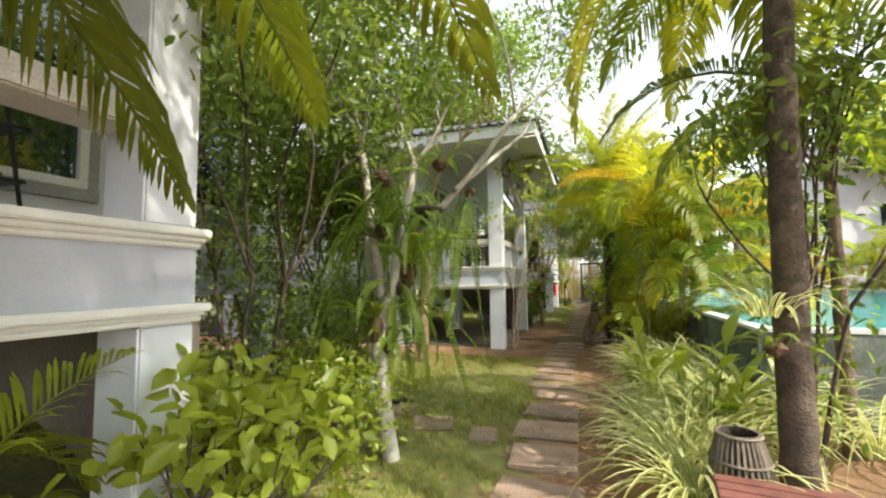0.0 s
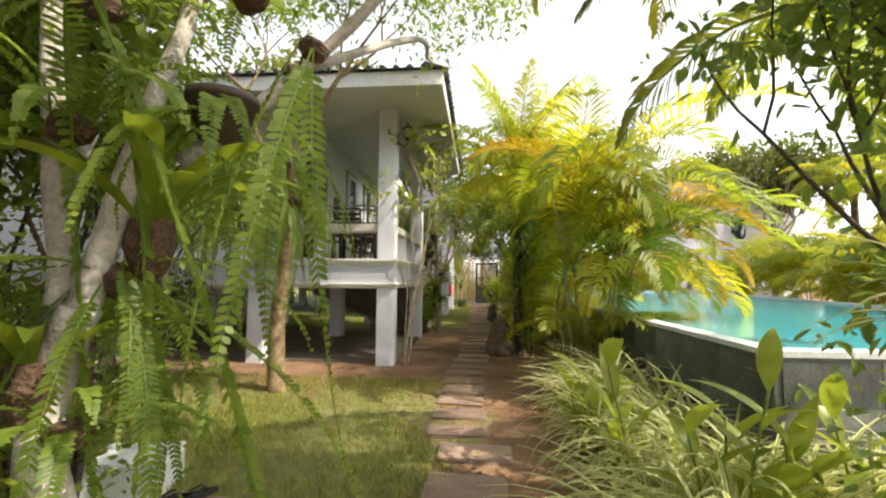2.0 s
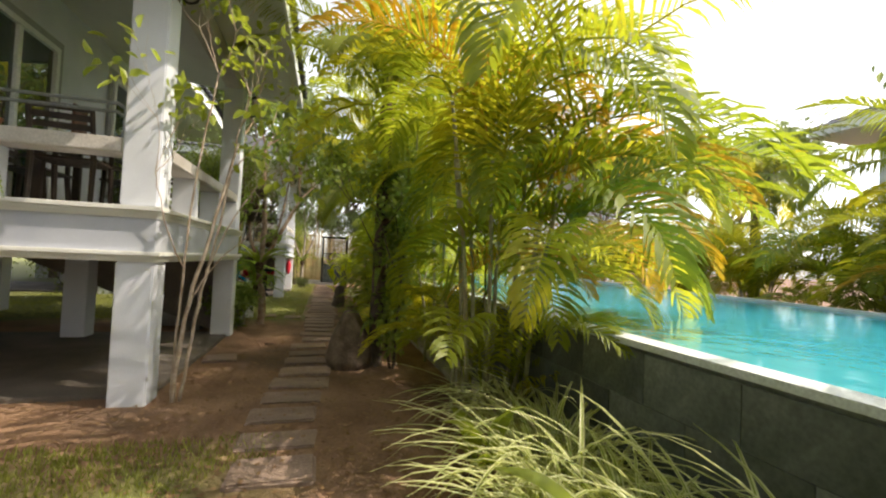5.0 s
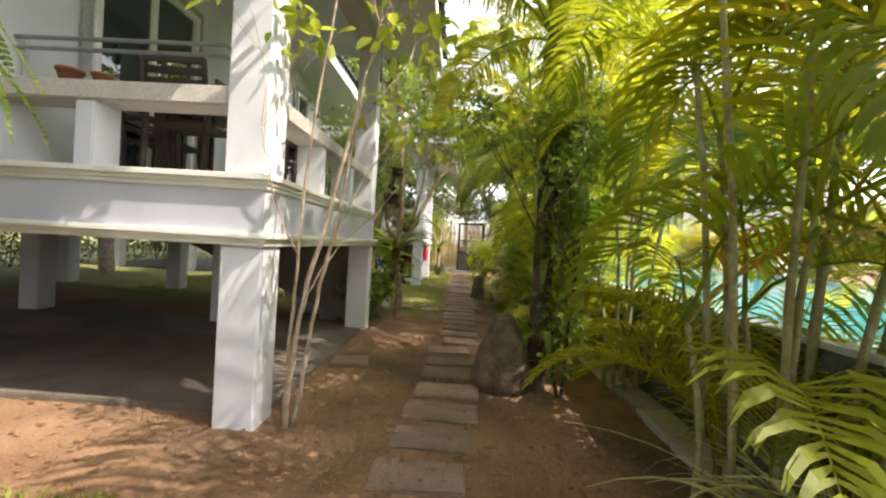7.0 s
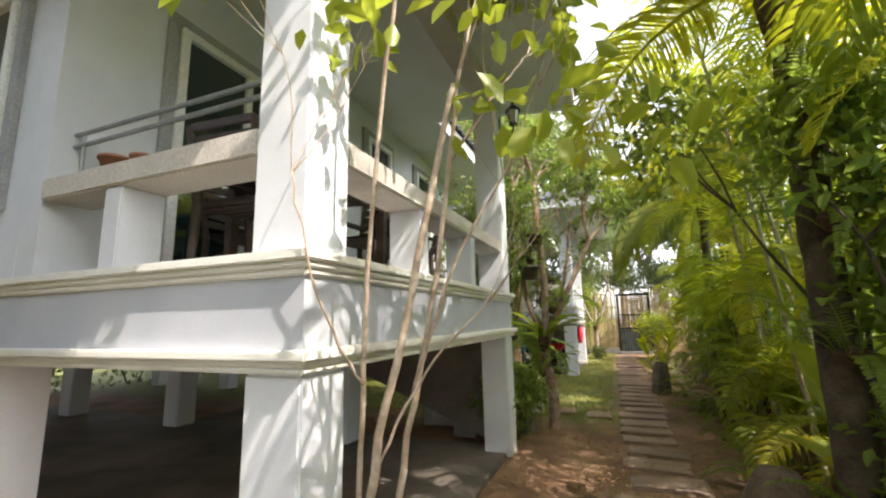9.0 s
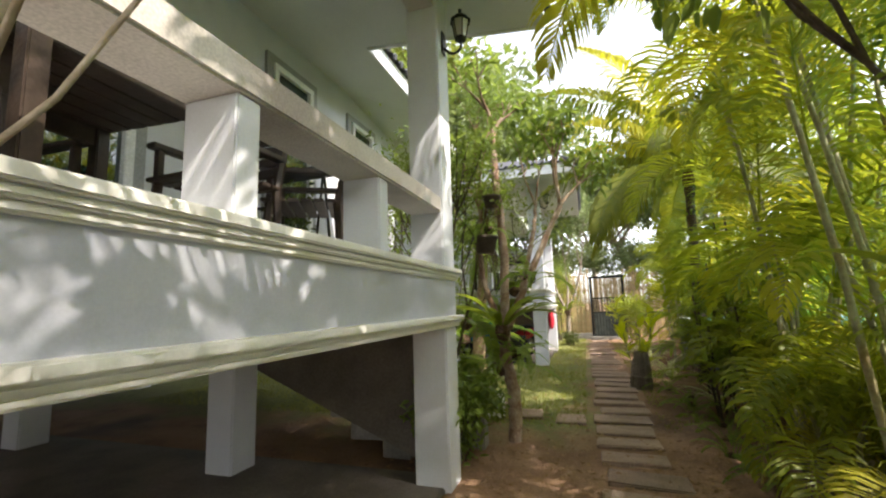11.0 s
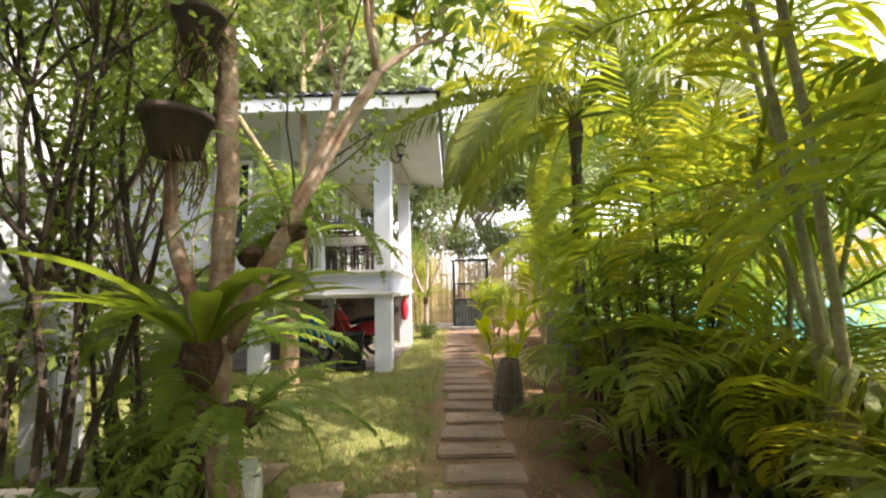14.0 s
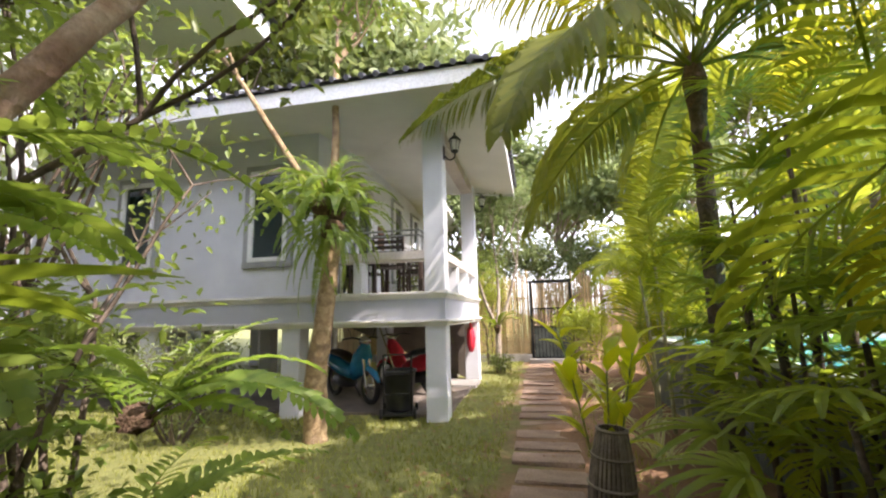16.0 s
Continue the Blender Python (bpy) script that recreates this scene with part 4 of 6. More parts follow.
def fern_meshes(kind):
    if kind not in FRONDS:
        spec = {"sword": ((0.75, 26, 0.085, 0.019, 50, -60), (0.85, 29, 0.085, 0.019, 25, -80), (0.65, 24, 0.08, 0.018, 70, -30)),
                "hang": ((1.15, 38, 0.085, 0.018, -25, -90), (1.5, 50, 0.085, 0.018, -40, -90), (0.9, 30, 0.08, 0.018, 5, -90)),
                "drop": ((1.45, 46, 0.075, 0.02, -68, -92), (1.2, 38, 0.075, 0.02, -60, -90), (1.65, 52, 0.075, 0.02, -74, -92)),
                "wide": ((1.0, 25, 0.19, 0.034, 45, -40), (1.15, 28, 0.21, 0.036, 25, -55), (0.9, 23, 0.17, 0.033, 60, -10))}[kind]
        FRONDS[kind] = [frond(*a, 50 + i, 0.08, 0.15, 0.1, rach=0.006, taper=0.5, forward=0.25).mesh("frond", L_FERN) for i, a in enumerate(spec)]
    return FRONDS[kind]


def fern(x, y, z, n, seed, kind="sword", scale=1.0, label="green sword fern growing on the tree", arc_deg=(0, 360), root=0.07):
    r = random.Random(seed)
    p = thing("fern", (x, y, z), label, "fern", "ferns")
    rt = M()
    rt.lathe([(0.0, -root), (root * 0.8, -root * 0.6), (root, 0), (root * 0.6, root * 0.5), (0, root * 0.6)], 10)
    rt.v = [tuple(Vector(v) * r.uniform(0.85, 1.2)) for v in rt.v]
    part("root_ball", rt, FIBRE, p, "brown fibrous root ball")
    for k in range(n):
        az = r.uniform(*arc_deg)
        a = radians(az)
        part("frond", r.choice(fern_meshes(kind)), L_FERN, p, at=pose(root * 0.8 * math.cos(a), root * 0.8 * math.sin(a), r.uniform(-root, root) * 0.6, r.uniform(-10, 10), r.uniform(-20, 15), az) @ Matrix.Scale(scale * r.uniform(0.7, 1.15), 4))
    return p


def nest_fern(x, y, z, n, seed, L=0.75, label="bird's nest fern with broad glossy leaves on the trunk", material=None):
    r = random.Random(seed)
    p = thing("nest_fern", (x, y, z), label, "fern", "ferns")
    part("root_ball", M().lathe([(0.0, -0.2), (0.05, -0.16), (0.085, -0.05), (0.07, 0.03), (0.0, 0.05)], 10), FIBRE, p, "dark fibrous root ball")
    for k in range(n):
        az = 2 * math.pi * k / n * 1.0 + r.uniform(-0.3, 0.3)
        l = L * r.uniform(0.7, 1.15)
        pts = arc(l, r.uniform(40, 72), r.uniform(-35, 10), 8, az, (0.04 * math.cos(az), 0.04 * math.sin(az), 0))
        ws = [0.025, 0.045, 0.075, 0.095, 0.108, 0.108, 0.095, 0.06, 0.008]
        part("leaf", blade(M(), pts, [w * l / 0.75 * r.uniform(0.95, 1.05) for w in ws], 0.35), material or L_NEST, p, smooth=True)
    return p


def strap_plant(x, y, n, seed, L=0.6, label="arching clump of cream-striped strap leaves", z=0.0):
    r = random.Random(seed)
    p = thing("variegated_plant", (x, y, z), label, "plant", "striped strap plants")
    for k in range(n):
        az = r.uniform(0, 6.28)
        l = L * r.uniform(0.65, 1.35)
        f = r.uniform(0, 0.13)
        pts = arc(l, r.uniform(48, 85), r.uniform(-70, 5), 7, az, (f * math.cos(az), f * math.sin(az), 0.0))
        w = r.uniform(0.018, 0.03)
        part("leaf", blade(M(), pts, [w * 0.8, w, w, w, w * 0.95, w * 0.8, w * 0.5, 0.003], 0.4, 0, 1), [L_BRIGHT, L_CREAM], p)
    return p


def broad_plant(x, y, stems, height, seed, L=0.5, W=0.16, mt=None, label="broad-leaved ginger plant with bright green leaves", name="ginger_plant", per=6):
    r = random.Random(seed)
    p = thing(name, (x, y, 0), label, "plant", "broad-leaved plants")
    for s in range(stems):
        a = r.uniform(0, 6.28)
        h = height * r.uniform(0.6, 1.1)
        top = Vector((math.cos(a) * 0.25 * h, math.sin(a) * 0.25 * h, h))
        ft = Vector((math.cos(a) * 0.06, math.sin(a) * 0.06, -0.03))
        part("stem", M().tube(wavy([ft, ft.lerp(top, 0.5) + Vector((0, 0, 0.06)), top], 4, r, 0.004), 0.0075, 6), L_STEM, p, smooth=True)
        for k in range(per):
            z = 0.35 + 0.65 * k / max(1, per - 1)
            q = ft.lerp(top, z)
            az = a + k * 2.5 + r.uniform(-0.4, 0.4)
            l = L * r.uniform(0.7, 1.15)
            pts = arc(l, r.uniform(40, 82), r.uniform(-20, 50), 7, az, q)
            part("leaf", blade(M(), pts, [0.012, W * 0.55, W * 0.92, W, W * 0.92, W * 0.7, W * 0.4, 0.004], 0.3), mt or L_BRIGHT, p, smooth=True)
    return p


for i, (x, y) in enumerate(((0.62, 3.75), (0.85, 4.3), (0.70, 4.85), (1.0, 5.3), (0.72, 5.75), (1.15, 4.75), (1.05, 6.2), (0.85, 6.7), (1.2, 7.2), (1.25, 5.9), (0.55, 4.25), (0.62, 3.3))):
    strap_plant(x, y, 72, 60 + i, 0.74 if i % 3 else 0.88)
strap_plant(1.15, 7.75, 40, 75, 0.75)
strap_plant(1.1, 7.1, 76, 77, 1.0)
strap_plant(0.95, 6.5, 70, 78, 0.9)
for i, (x, y) in enumerate(((1.35, 4.55), (1.75, 4.6), (2.2, 4.55), (1.3, 5.3), (1.35, 6.5), (1.3, 7.0), (1.0, 4.35), (1.42, 7.6), (1.4, 8.2), (1.23, 5.16), (0.95, 5.45), (1.3, 6.0), (1.1, 4.7))):
    strap_plant(x, y, 60, 400 + i, 1.02)
strap_plant(1.0, 15.9, 26, 76, 0.5)
for i, (x, y, s, h) in enumerate(((0.52, 5.62, 4, 0.72), (0.68, 4.8, 1, 1.1), (0.9, 4.42, 3, 0.82), (1.7, 4.5, 2, 0.7), (0.75, 7.25, 2, 0.35), (1.15, 4.2, 3, 0.62), (0.62, 5.1, 2, 0.55))):
    broad_plant(x, y, s, h, 80 + i, 0.44, 0.115, per=4)
broad_plant(0.72, 10.75, 3, 1.6, 92, 0.6, 0.16)
broad_plant(0.85, 11.2, 3, 0.7, 93, 0.4, 0.12, L_MID)


def fan_palm(x, y, stems, height, seed, label="lady palm clump with green fingered leaves"):
    r = random.Random(seed)
    if "fan" not in FRONDS:
        FRONDS["fan"] = []
        for s in range(3):
            q = random.Random(s)
            m = M()
            pet = arc(0.34, 35, 5, 4)
            m.tube(pet, [0.006] * 5, 4, 0, False)
            for k in range(9):
                a = radians(-88 + 22 * k + q.uniform(-4, 4))
                L = 0.36 * (1 - 0.25 * abs(k - 4) / 4) * q.uniform(0.9, 1.1)
                pts = arc(L, 15, -35, 4, a, pet[-1])
                blade(m, pts, [0.012, 0.036, 0.04, 0.034, 0.012], 0.3)
            FRONDS["fan"].append(m.mesh("leaf", L_FAN))
    p = thing("lady_palm", (x, y, 0), label, "palm", "lady palms")
    for s in range(stems):
        a, d = r.uniform(0, 6.28), r.uniform(0.03, 0.42)
        h = height * r.uniform(0.55, 1.1)
        ft, top = Vector((d * math.cos(a), d * math.sin(a), -0.03)), Vector(((d + 0.12) * math.cos(a), (d + 0.12) * math.sin(a), h))
        part("stem", M().tube([ft, ft.lerp(top, 0.5), top], [0.016, 0.015, 0.012], 6), DARKBARK, p, smooth=True)
        for k in range(7):
            q = ft.lerp(top, 0.35 + 0.65 * k / 6)
            part("leaf", r.choice(FRONDS["fan"]), L_FAN, p, at=pose(*q, r.uniform(-10, 10), r.uniform(-35, 15), r.uniform(0, 360)) @ Matrix.Scale(r.uniform(0.8, 1.25), 4))
    return p


fan_palm(1.25, 15.2, 6, 1.7, 1)
fan_palm(1.15, 16.0, 6, 1.9, 2)
fan_palm(1.3, 16.8, 7, 2.2, 3)
fan_palm(1.1, 14.4, 4, 0.8, 4)
fan_palm(1.42, 15.7, 6, 2.5, 5)
fan_palm(0.92, 15.45, 5, 1.2, 6)
fan_palm(1.45, 17.1, 5, 2.4, 7)
areca(1.38, 14.75, 6, 1.9, 5, 17, G, "green areca palm clump against the pool wall", 0.95, 0.25, 12)
for i in range(12):
    fern(0.62 + 0.12 * math.sin(i * 2.1), 11.3 + i * 0.52, 0.02, 9, 300 + i, "sword", 0.55 + 0.1 * (i % 3), "low green fern at the path's edge", root=0.05)
for i in range(5):
    strap_plant(0.78 + 0.1 * math.sin(i * 1.7), 18.4 + i * 1.1, 24, 330 + i, 0.5)


def bush(name, at, seed, height, radius, leaves, size, material, label, stems=6, bark=DARKBARK, aspect=0.45, cat="bush", base_z=0.0, spread=0.35, group=""):
    """A leafy shrub: stems that fork, and one crown of many small leaves."""
    r = random.Random(seed)
    p = thing(name, at, label, cat, group)
    tips = []
    for s in range(stems):
        wood = M()
        a = 2 * math.pi * s / stems + r.uniform(-0.4, 0.4)
        grow(wood, Vector((0.1 * radius * math.cos(a), 0.1 * radius * math.sin(a), -0.04)), Vector((math.cos(a) * radius * 0.55, math.sin(a) * radius * 0.55, height * 0.55)), height * 0.42, 0.012 + 0.0035 * height, 2, r, tips, 0.35, (2, 3), 0.2, 5)
        part("stem", wood, bark, p, "thin forking woody stem", True)
    tips = [t for t in tips] + [Vector((radius * 0.8 * math.cos(k) * r.random(), radius * 0.8 * math.sin(k) * r.random(), height * r.uniform(0.1, 0.95))) for k in range(30)]
    cr = M()
    leaf_cloud(cr, tips, leaves, spread, size, r, 0, aspect)
    part("crown", cr, material, p, "", True)
    return p


bush("broadleaf_bush", (-1.72, 1.72, 0), 1, 0.95, 0.5, 420, 0.13, L_BRIGHT, "bright green broad-leaved bush beside the house", 7, aspect=0.6)
bush("broadleaf_bush", (-2.1, 2.75, 0), 2, 0.85, 0.6, 2400, 0.065, L_BRIGHT, "bright green glossy-leaved bush", 6, aspect=0.5)
bush("shrub", (-3.0, 3.3, 0), 3, 4.0, 0.9, 8500, 0.085, L_MID, "tall dense dark green shrub with small leaves", 4, spread=0.5, group="tall shrubs")
bush("shrub", (-2.6, 4.2, 0), 4, 3.0, 0.6, 7500, 0.08, L_MID, "tall dense green shrub with small leaves", 6, spread=0.45, group="tall shrubs")
bush("shrub", (-4.1, 4.6, 0), 5, 4.4, 0.9, 5500, 0.08, L_MID, "tall dense dark green shrub with small leaves", 4, spread=0.55, group="tall shrubs")
bush("shrub", (-4.6, 7.0, 0), 6, 1.5, 0.8, 3000, 0.07, L_DARK, "dark green shrub beside the stilts", 6, spread=0.35, group="tall shrubs")
bush("hedge_shrub", (-2.28, 13.93, 0), 107, 3.5, 0.28, 6500, 0.055, L_MID, "narrow clipped green shrub against the corner column", 6, spread=0.27, group="tall shrubs")
bush("shrub", (-2.75, 15.0, 0), 8, 3.4, 0.6, 1700, 0.08, L_MID, "open dark green shrub with slim trunks", 5, spread=0.42, group="tall shrubs")
bush("shrub", (-3.3, 15.8, 0), 9, 4.0, 0.9, 1700, 0.09, L_MID, "open dark green shrub with slim trunks", 5, spread=0.55, group="tall shrubs")
bush("shrub", (-2.3, 14.9, 0), 10, 0.7, 0.45, 1500, 0.07, L_MID, "low green shrub at the tree's foot", 6, spread=0.25)
bush("shrub", (-1.9, 13.25, 0), 120, 0.75, 0.36, 2200, 0.085, L_MID, "low green shrub at the column's foot", 5, spread=0.2)
bush("twiggy_bush", (-4.7, 18.3, 0), 11, 1.3, 0.8, 1800, 0.06, L_GREYGREEN, "twiggy olive-green bush with bare purple stems", 10, spread=0.25)
bush("shrub", (-6.4, 17.9, 0), 12, 1.6, 0.8, 2500, 0.08, L_MID, "green shrub before the house", 6, spread=0.35)
bush("shrub", (-1.7, 26.3, 0), 13, 2.6, 0.4, 4000, 0.06, L_BRIGHT, "clipped green hedge shrub by the bamboo fence", 5, spread=0.35)
bush("shrub", (-2.45, 23.9, 0), 14, 3.0, 0.4, 4500, 0.06, L_MID, "narrow green hedge shrub beside the column", 5, spread=0.36, group="tall shrubs")
bush("shrub", (0.75, 24.6, 0), 15, 1.5, 0.6, 2500, 0.09, L_BRIGHT, "bright green shrub by the gate", 6, spread=0.35)
bush("creeper", (0.62, 10.25, 0), 16, 2.9, 0.16, 2600, 0.09, L_MID, "dark climbing plant covering the palm's foot", 2, spread=0.22)
bush("shrub", (1.75, 11.0, 0), 17, 0.8, 0.5, 1500, 0.10, L_MID, "green shrub at the pool's side", 5, spread=0.3)
bush("shrub", (1.5, 3.95, 0), 18, 3.2, 0.35, 1900, 0.10, L_MID, "tall leafy shrub at the pool's corner", 5, spread=0.42, group="tall shrubs")


def garden_tree(name, at, limbs, seed, bark, label, leafmt=None, leaves=0, size=0.1, depth=2, aspect=0.4, twig=0.5, spread=0.3, split=(2, 3)):
    """A small tree from the lines of its main limbs: (points, radius at foot, radius at end); the limbs' ends fork."""
    r = random.Random(seed)
    p = thing(name, at, label, "tree", "garden trees")
    tips = []
    for i, (pts, ra, rb) in enumerate(limbs):
        q = wavy(pts, 6, r, 0.008)
        m = M()
        m.tube(q, [ra + (rb - ra) * k / (len(q) - 1) * 1.0 + (ra * 0.25 if k == 0 and i == 0 else 0) + r.uniform(-0.03, 0.03) * ra for k in range(len(q))], 9)
        if depth >= 0 and (i > 0 or len(limbs) == 1):
            d = (q[-1] - q[-3]).normalized()
            for _ in range(r.randint(*split)):
                e = (d + Vector((r.uniform(-1, 1), r.uniform(-1, 1), r.uniform(-0.2, 0.8))) * 0.8).normalized()
                grow(m, q[-1], e, twig * r.uniform(0.8, 1.2), rb * 0.8, depth, r, tips, 0.3, split, 0.15, 6)
        part("trunk" if i == 0 else "limb", m, bark, p, smooth=True)
    if leaves and tips:
        cr = M()
        leaf_cloud(cr, tips, leaves, spread, size, r, 0, aspect)
        part("crown", cr, leafmt, p, "", True)
    return p


garden_tree("frangipani_tree", (-1.62, 3.32, 0), [
    ([(0, 0, -0.05), (-0.08, 0.02, 0.5), (-0.12, 0.0, 1.0), (-0.02, 0.0, 1.35)], 0.075, 0.06),
    ([(-0.05, 0, 1.2), (-0.2, 0.05, 1.9), (-0.35, 0.1, 2.8)], 0.05, 0.03),
    ([(-0.03, 0, 1.3), (0.05, 0.1, 1.9), (0.1, 0.3, 2.6)], 0.05, 0.03),
    ([(0.08, 0.3, 1.9), (0.5, 0.5, 2.4), (1.0, 0.7, 3.1)], 0.04, 0.022),
    ([(0.45, 0.45, 2.35), (0.85, 1.5, 3.1), (0.8, 2.4, 3.45)], 0.026, 0.015),
    ([(-0.1, 0, 1.25), (-0.4, 0.3, 1.8), (-0.5, 0.6, 2.6)], 0.04, 0.025)], 11, WHITEBARK, "small pale-barked tree with forking limbs hung with ferns", L_FERN, 8500, 0.085, 3, 0.4, 0.62, 0.5)
fern(-1.70, 3.30, 1.95, 20, 1, "sword", 0.85)
fern(-1.60, 3.40, 1.45, 18, 2, "hang", 0.75)
fern(-1.45, 3.70, 2.15, 16, 3, "hang", 0.8)
fern(-1.80, 3.5, 2.5, 16, 4, "sword", 0.9)
fern(-1.66, 3.32, 0.95, 16, 19, "sword", 0.7)
fern(-0.93, 3.42, 2.25, 4, 61, "drop", 0.85, "long hanging fern fronds on a slim limb", (150, 320), root=0.05)
fern(-1.60, 3.20, 2.35, 6, 62, "drop", 1.15, "long hanging fern fronds on the trunk", root=0.06)
fern(-1.25, 3.55, 2.55, 7, 63, "sword", 0.8)
nest_fern(-1.52, 3.45, 1.62, 11, 1, 0.62, "staghorn fern with brown shield leaves on the tree")
nest_fern(-1.75, 3.28, 1.15, 10, 9, 0.55)

garden_tree("fern_tree", (-2.95, 7.42, 0), [
    ([(0, 0, -0.05), (-0.02, 0, 0.8), (0.05, 0, 1.6), (0.02, 0, 2.5)], 0.115, 0.085),
    ([(0.02, 0, 2.4), (0.3, -0.2, 3.2), (0.9, -0.5, 3.9)], 0.06, 0.03),
    ([(0.02, 0, 2.4), (-0.4, 0.1, 3.3), (-0.7, 0.2, 4.1)], 0.06, 0.03)], 12, ROUGHBARK, "tree with cracked reddish bark and hanging fern curtains", L_FERN, 7500, 0.085, 3, 0.4, 0.75, 0.55)
for i, (dx, dy, z, n) in enumerate(((0.1, -0.05, 2.45, 28), (-0.3, -0.1, 2.75, 56), (-0.05, -0.3, 3.05, 44), (-0.7, 0.0, 2.9, 56), (-1.15, 0.1, 2.8, 46), (-0.45, -0.35, 2.55, 30), (-0.95, -0.3, 2.75, 36), (-1.6, 0.0, 2.85, 40))):
    fern(-2.95 + dx, 7.42 + dy, z, n, 20 + i, "hang", 1.0, "curtain of long hanging fern fronds", root=0.16)

garden_tree("slim_shrub_tree", (-1.55, 9.2, 0), [
    ([(-0.04, 0, -0.05), (0.04, -0.02, 0.8), (0.20, 0.02, 1.6), (0.38, 0.10, 2.5)], 0.021, 0.013),
    ([(0.02, 0.03, 0.0), (0.10, 0.14, 0.9), (0.22, 0.24, 1.7), (0.34, 0.3, 2.7)], 0.017, 0.010),
    ([(-0.05, 0.02, 0.0), (-0.02, 0.02, 1.0), (0.04, 0.0, 2.0), (0.2, -0.05, 3.1)], 0.013, 0.008),
    ([(0.07, -0.01, 0.95), (0.25, 0.05, 1.3), (0.48, 0.12, 1.55)], 0.007, 0.004),
    ([(0.13, 0.18, 1.2), (0.34, 0.12, 1.7), (0.55, 0.22, 2.1)], 0.008, 0.005),
    ([(0.0, 0.0, 1.25), (-0.12, -0.14, 1.6), (-0.22, -0.2, 2.1)], 0.007, 0.004),
    ([(0.28, 0.27, 2.2), (0.5, 0.4, 2.6), (0.62, 0.62, 2.9)], 0.008, 0.004)], 13, TWIGBARK, "slim many-stemmed shrub with sparse broad leaves by the column", L_BRIGHT, 330, 0.125, 2, 0.55, 0.42, 0.15)

garden_tree("frangipani_tree", (-1.49, 13.95, 0), [
    ([(0, 0, -0.05), (0.02, 0, 0.45), (-0.06, 0.02, 0.9), (-0.05, 0.0, 1.25)], 0.075, 0.062),
    ([(-0.05, 0, 1.2), (-0.02, 0, 2.0), (-0.08, 0.05, 2.9), (-0.1, 0.1, 3.3)], 0.055, 0.04),
    ([(-0.06, 0, 1.15), (-0.28, 0.0, 1.8), (-0.3, 0.1, 2.6)], 0.04, 0.025),
    ([(-0.02, 0.02, 1.2), (0.3, 0.1, 1.9), (0.62, 0.3, 2.6)], 0.045, 0.03),
    ([(0.1, 0.1, 1.5), (0.25, 0.45, 2.2), (0.3, 0.7, 2.7)], 0.035, 0.022)], 14, PEELBARK, "frangipani tree with peeling reddish limbs, pots hung in it", L_MID, 1100, 0.15, 2, 0.36, 0.48, 0.28)
nest_fern(-1.55, 13.85, 1.22, 20, 3, 0.72)
fern(-1.40, 13.85, 0.95, 14, 31, "sword", 0.75)
fern(-1.60, 13.95, 0.75, 10, 32, "sword", 0.6)
fern(-1.25, 14.05, 1.75, 12, 33, "sword", 0.8)
fern(-1.42, 14.02, 1.62, 3, 64, "wide", 0.7, "spreading fern with broad leaflets", (50, 120), root=0.07)
fern(-2.5, 15.7, 0.95, 14, 37, "wide", 1.0, "large spreading fern with broad leaflets", root=0.1)
fern(-1.75, 14.3, 2.4, 12, 34, "sword", 0.8)
fern(-2.15, 14.6, 1.25, 16, 35, "wide", 0.95, "large spreading fern with broad leaflets", root=0.1)
fern(-1.9, 15.0, 0.62, 12, 36, "wide", 0.8, "large spreading fern with broad leaflets", root=0.1)

garden_tree("fern_tree", (-2.98, 18.55, 0), [
    ([(0, 0, -0.05), (0.0, 0, 0.8), (0.1, 0.02, 1.6), (0.18, 0.0, 2.4)], 0.15, 0.10),
    ([(0.18, 0, 2.3), (0.15, 0.1, 3.4), (0.1, 0.2, 5.0)], 0.07, 0.04),
    ([(0.15, 0, 2.6), (-0.4, -0.2, 3.6), (-1.0, -0.4, 4.6)], 0.05, 0.03)], 15, ROUGHBARK, "tree with cracked grey-brown bark and a fern tuft", L_MID, 4500, 0.10, 3, 0.4, 0.8, 0.6)
fern(-2.8, 18.45, 2.8, 64, 41, "sword", 1.2, "shaggy tuft of drooping staghorn fern", root=0.2)
fern(-2.75, 18.42, 2.55, 44, 42, "hang", 0.75, "curtain of hanging fern fronds", root=0.16)

garden_tree("frangipani_tree", (-1.28, 24.6, 0), [
    ([(0, 0, -0.05), (0.0, 0, 0.6), (0.02, 0, 1.2)], 0.09, 0.07),
    ([(0.0, 0, 1.1), (-0.3, 0, 1.8), (-0.5, 0.1, 2.6)], 0.05, 0.03),
    ([(0.02, 0, 1.15), (0.3, 0.1, 1.8), (0.55, 0.1, 2.7)], 0.05, 0.03),
    ([(0.0, 0, 1.15), (0.05, 0.2, 2.0), (0.0, 0.3, 2.9)], 0.05, 0.03)], 16, PALEBARK, "pale frangipani with bare branching limbs by the gate", L_GREYGREEN, 2600, 0.13, 3, 0.36, 0.7, 0.35)
fern(-2.85, 18.5, 3.1, 40, 43, "sword", 1.05, "shaggy tuft of drooping staghorn fern", root=0.15)
nest_fern(-1.28, 24.5, 1.15, 14, 5, 0.7)
bush("shrub", (-1.25, 24.4, 0), 19, 0.4, 0.35, 700, 0.07, L_DARK, "low dark shrub at the tree's foot", 5, spread=0.2)
broad_plant(0.16, 17.5, 5, 1.3, 95, 0.40, 0.12, L_CROTON, "potted plant with bright yellow-green leaves", "yellow_plant", 7)

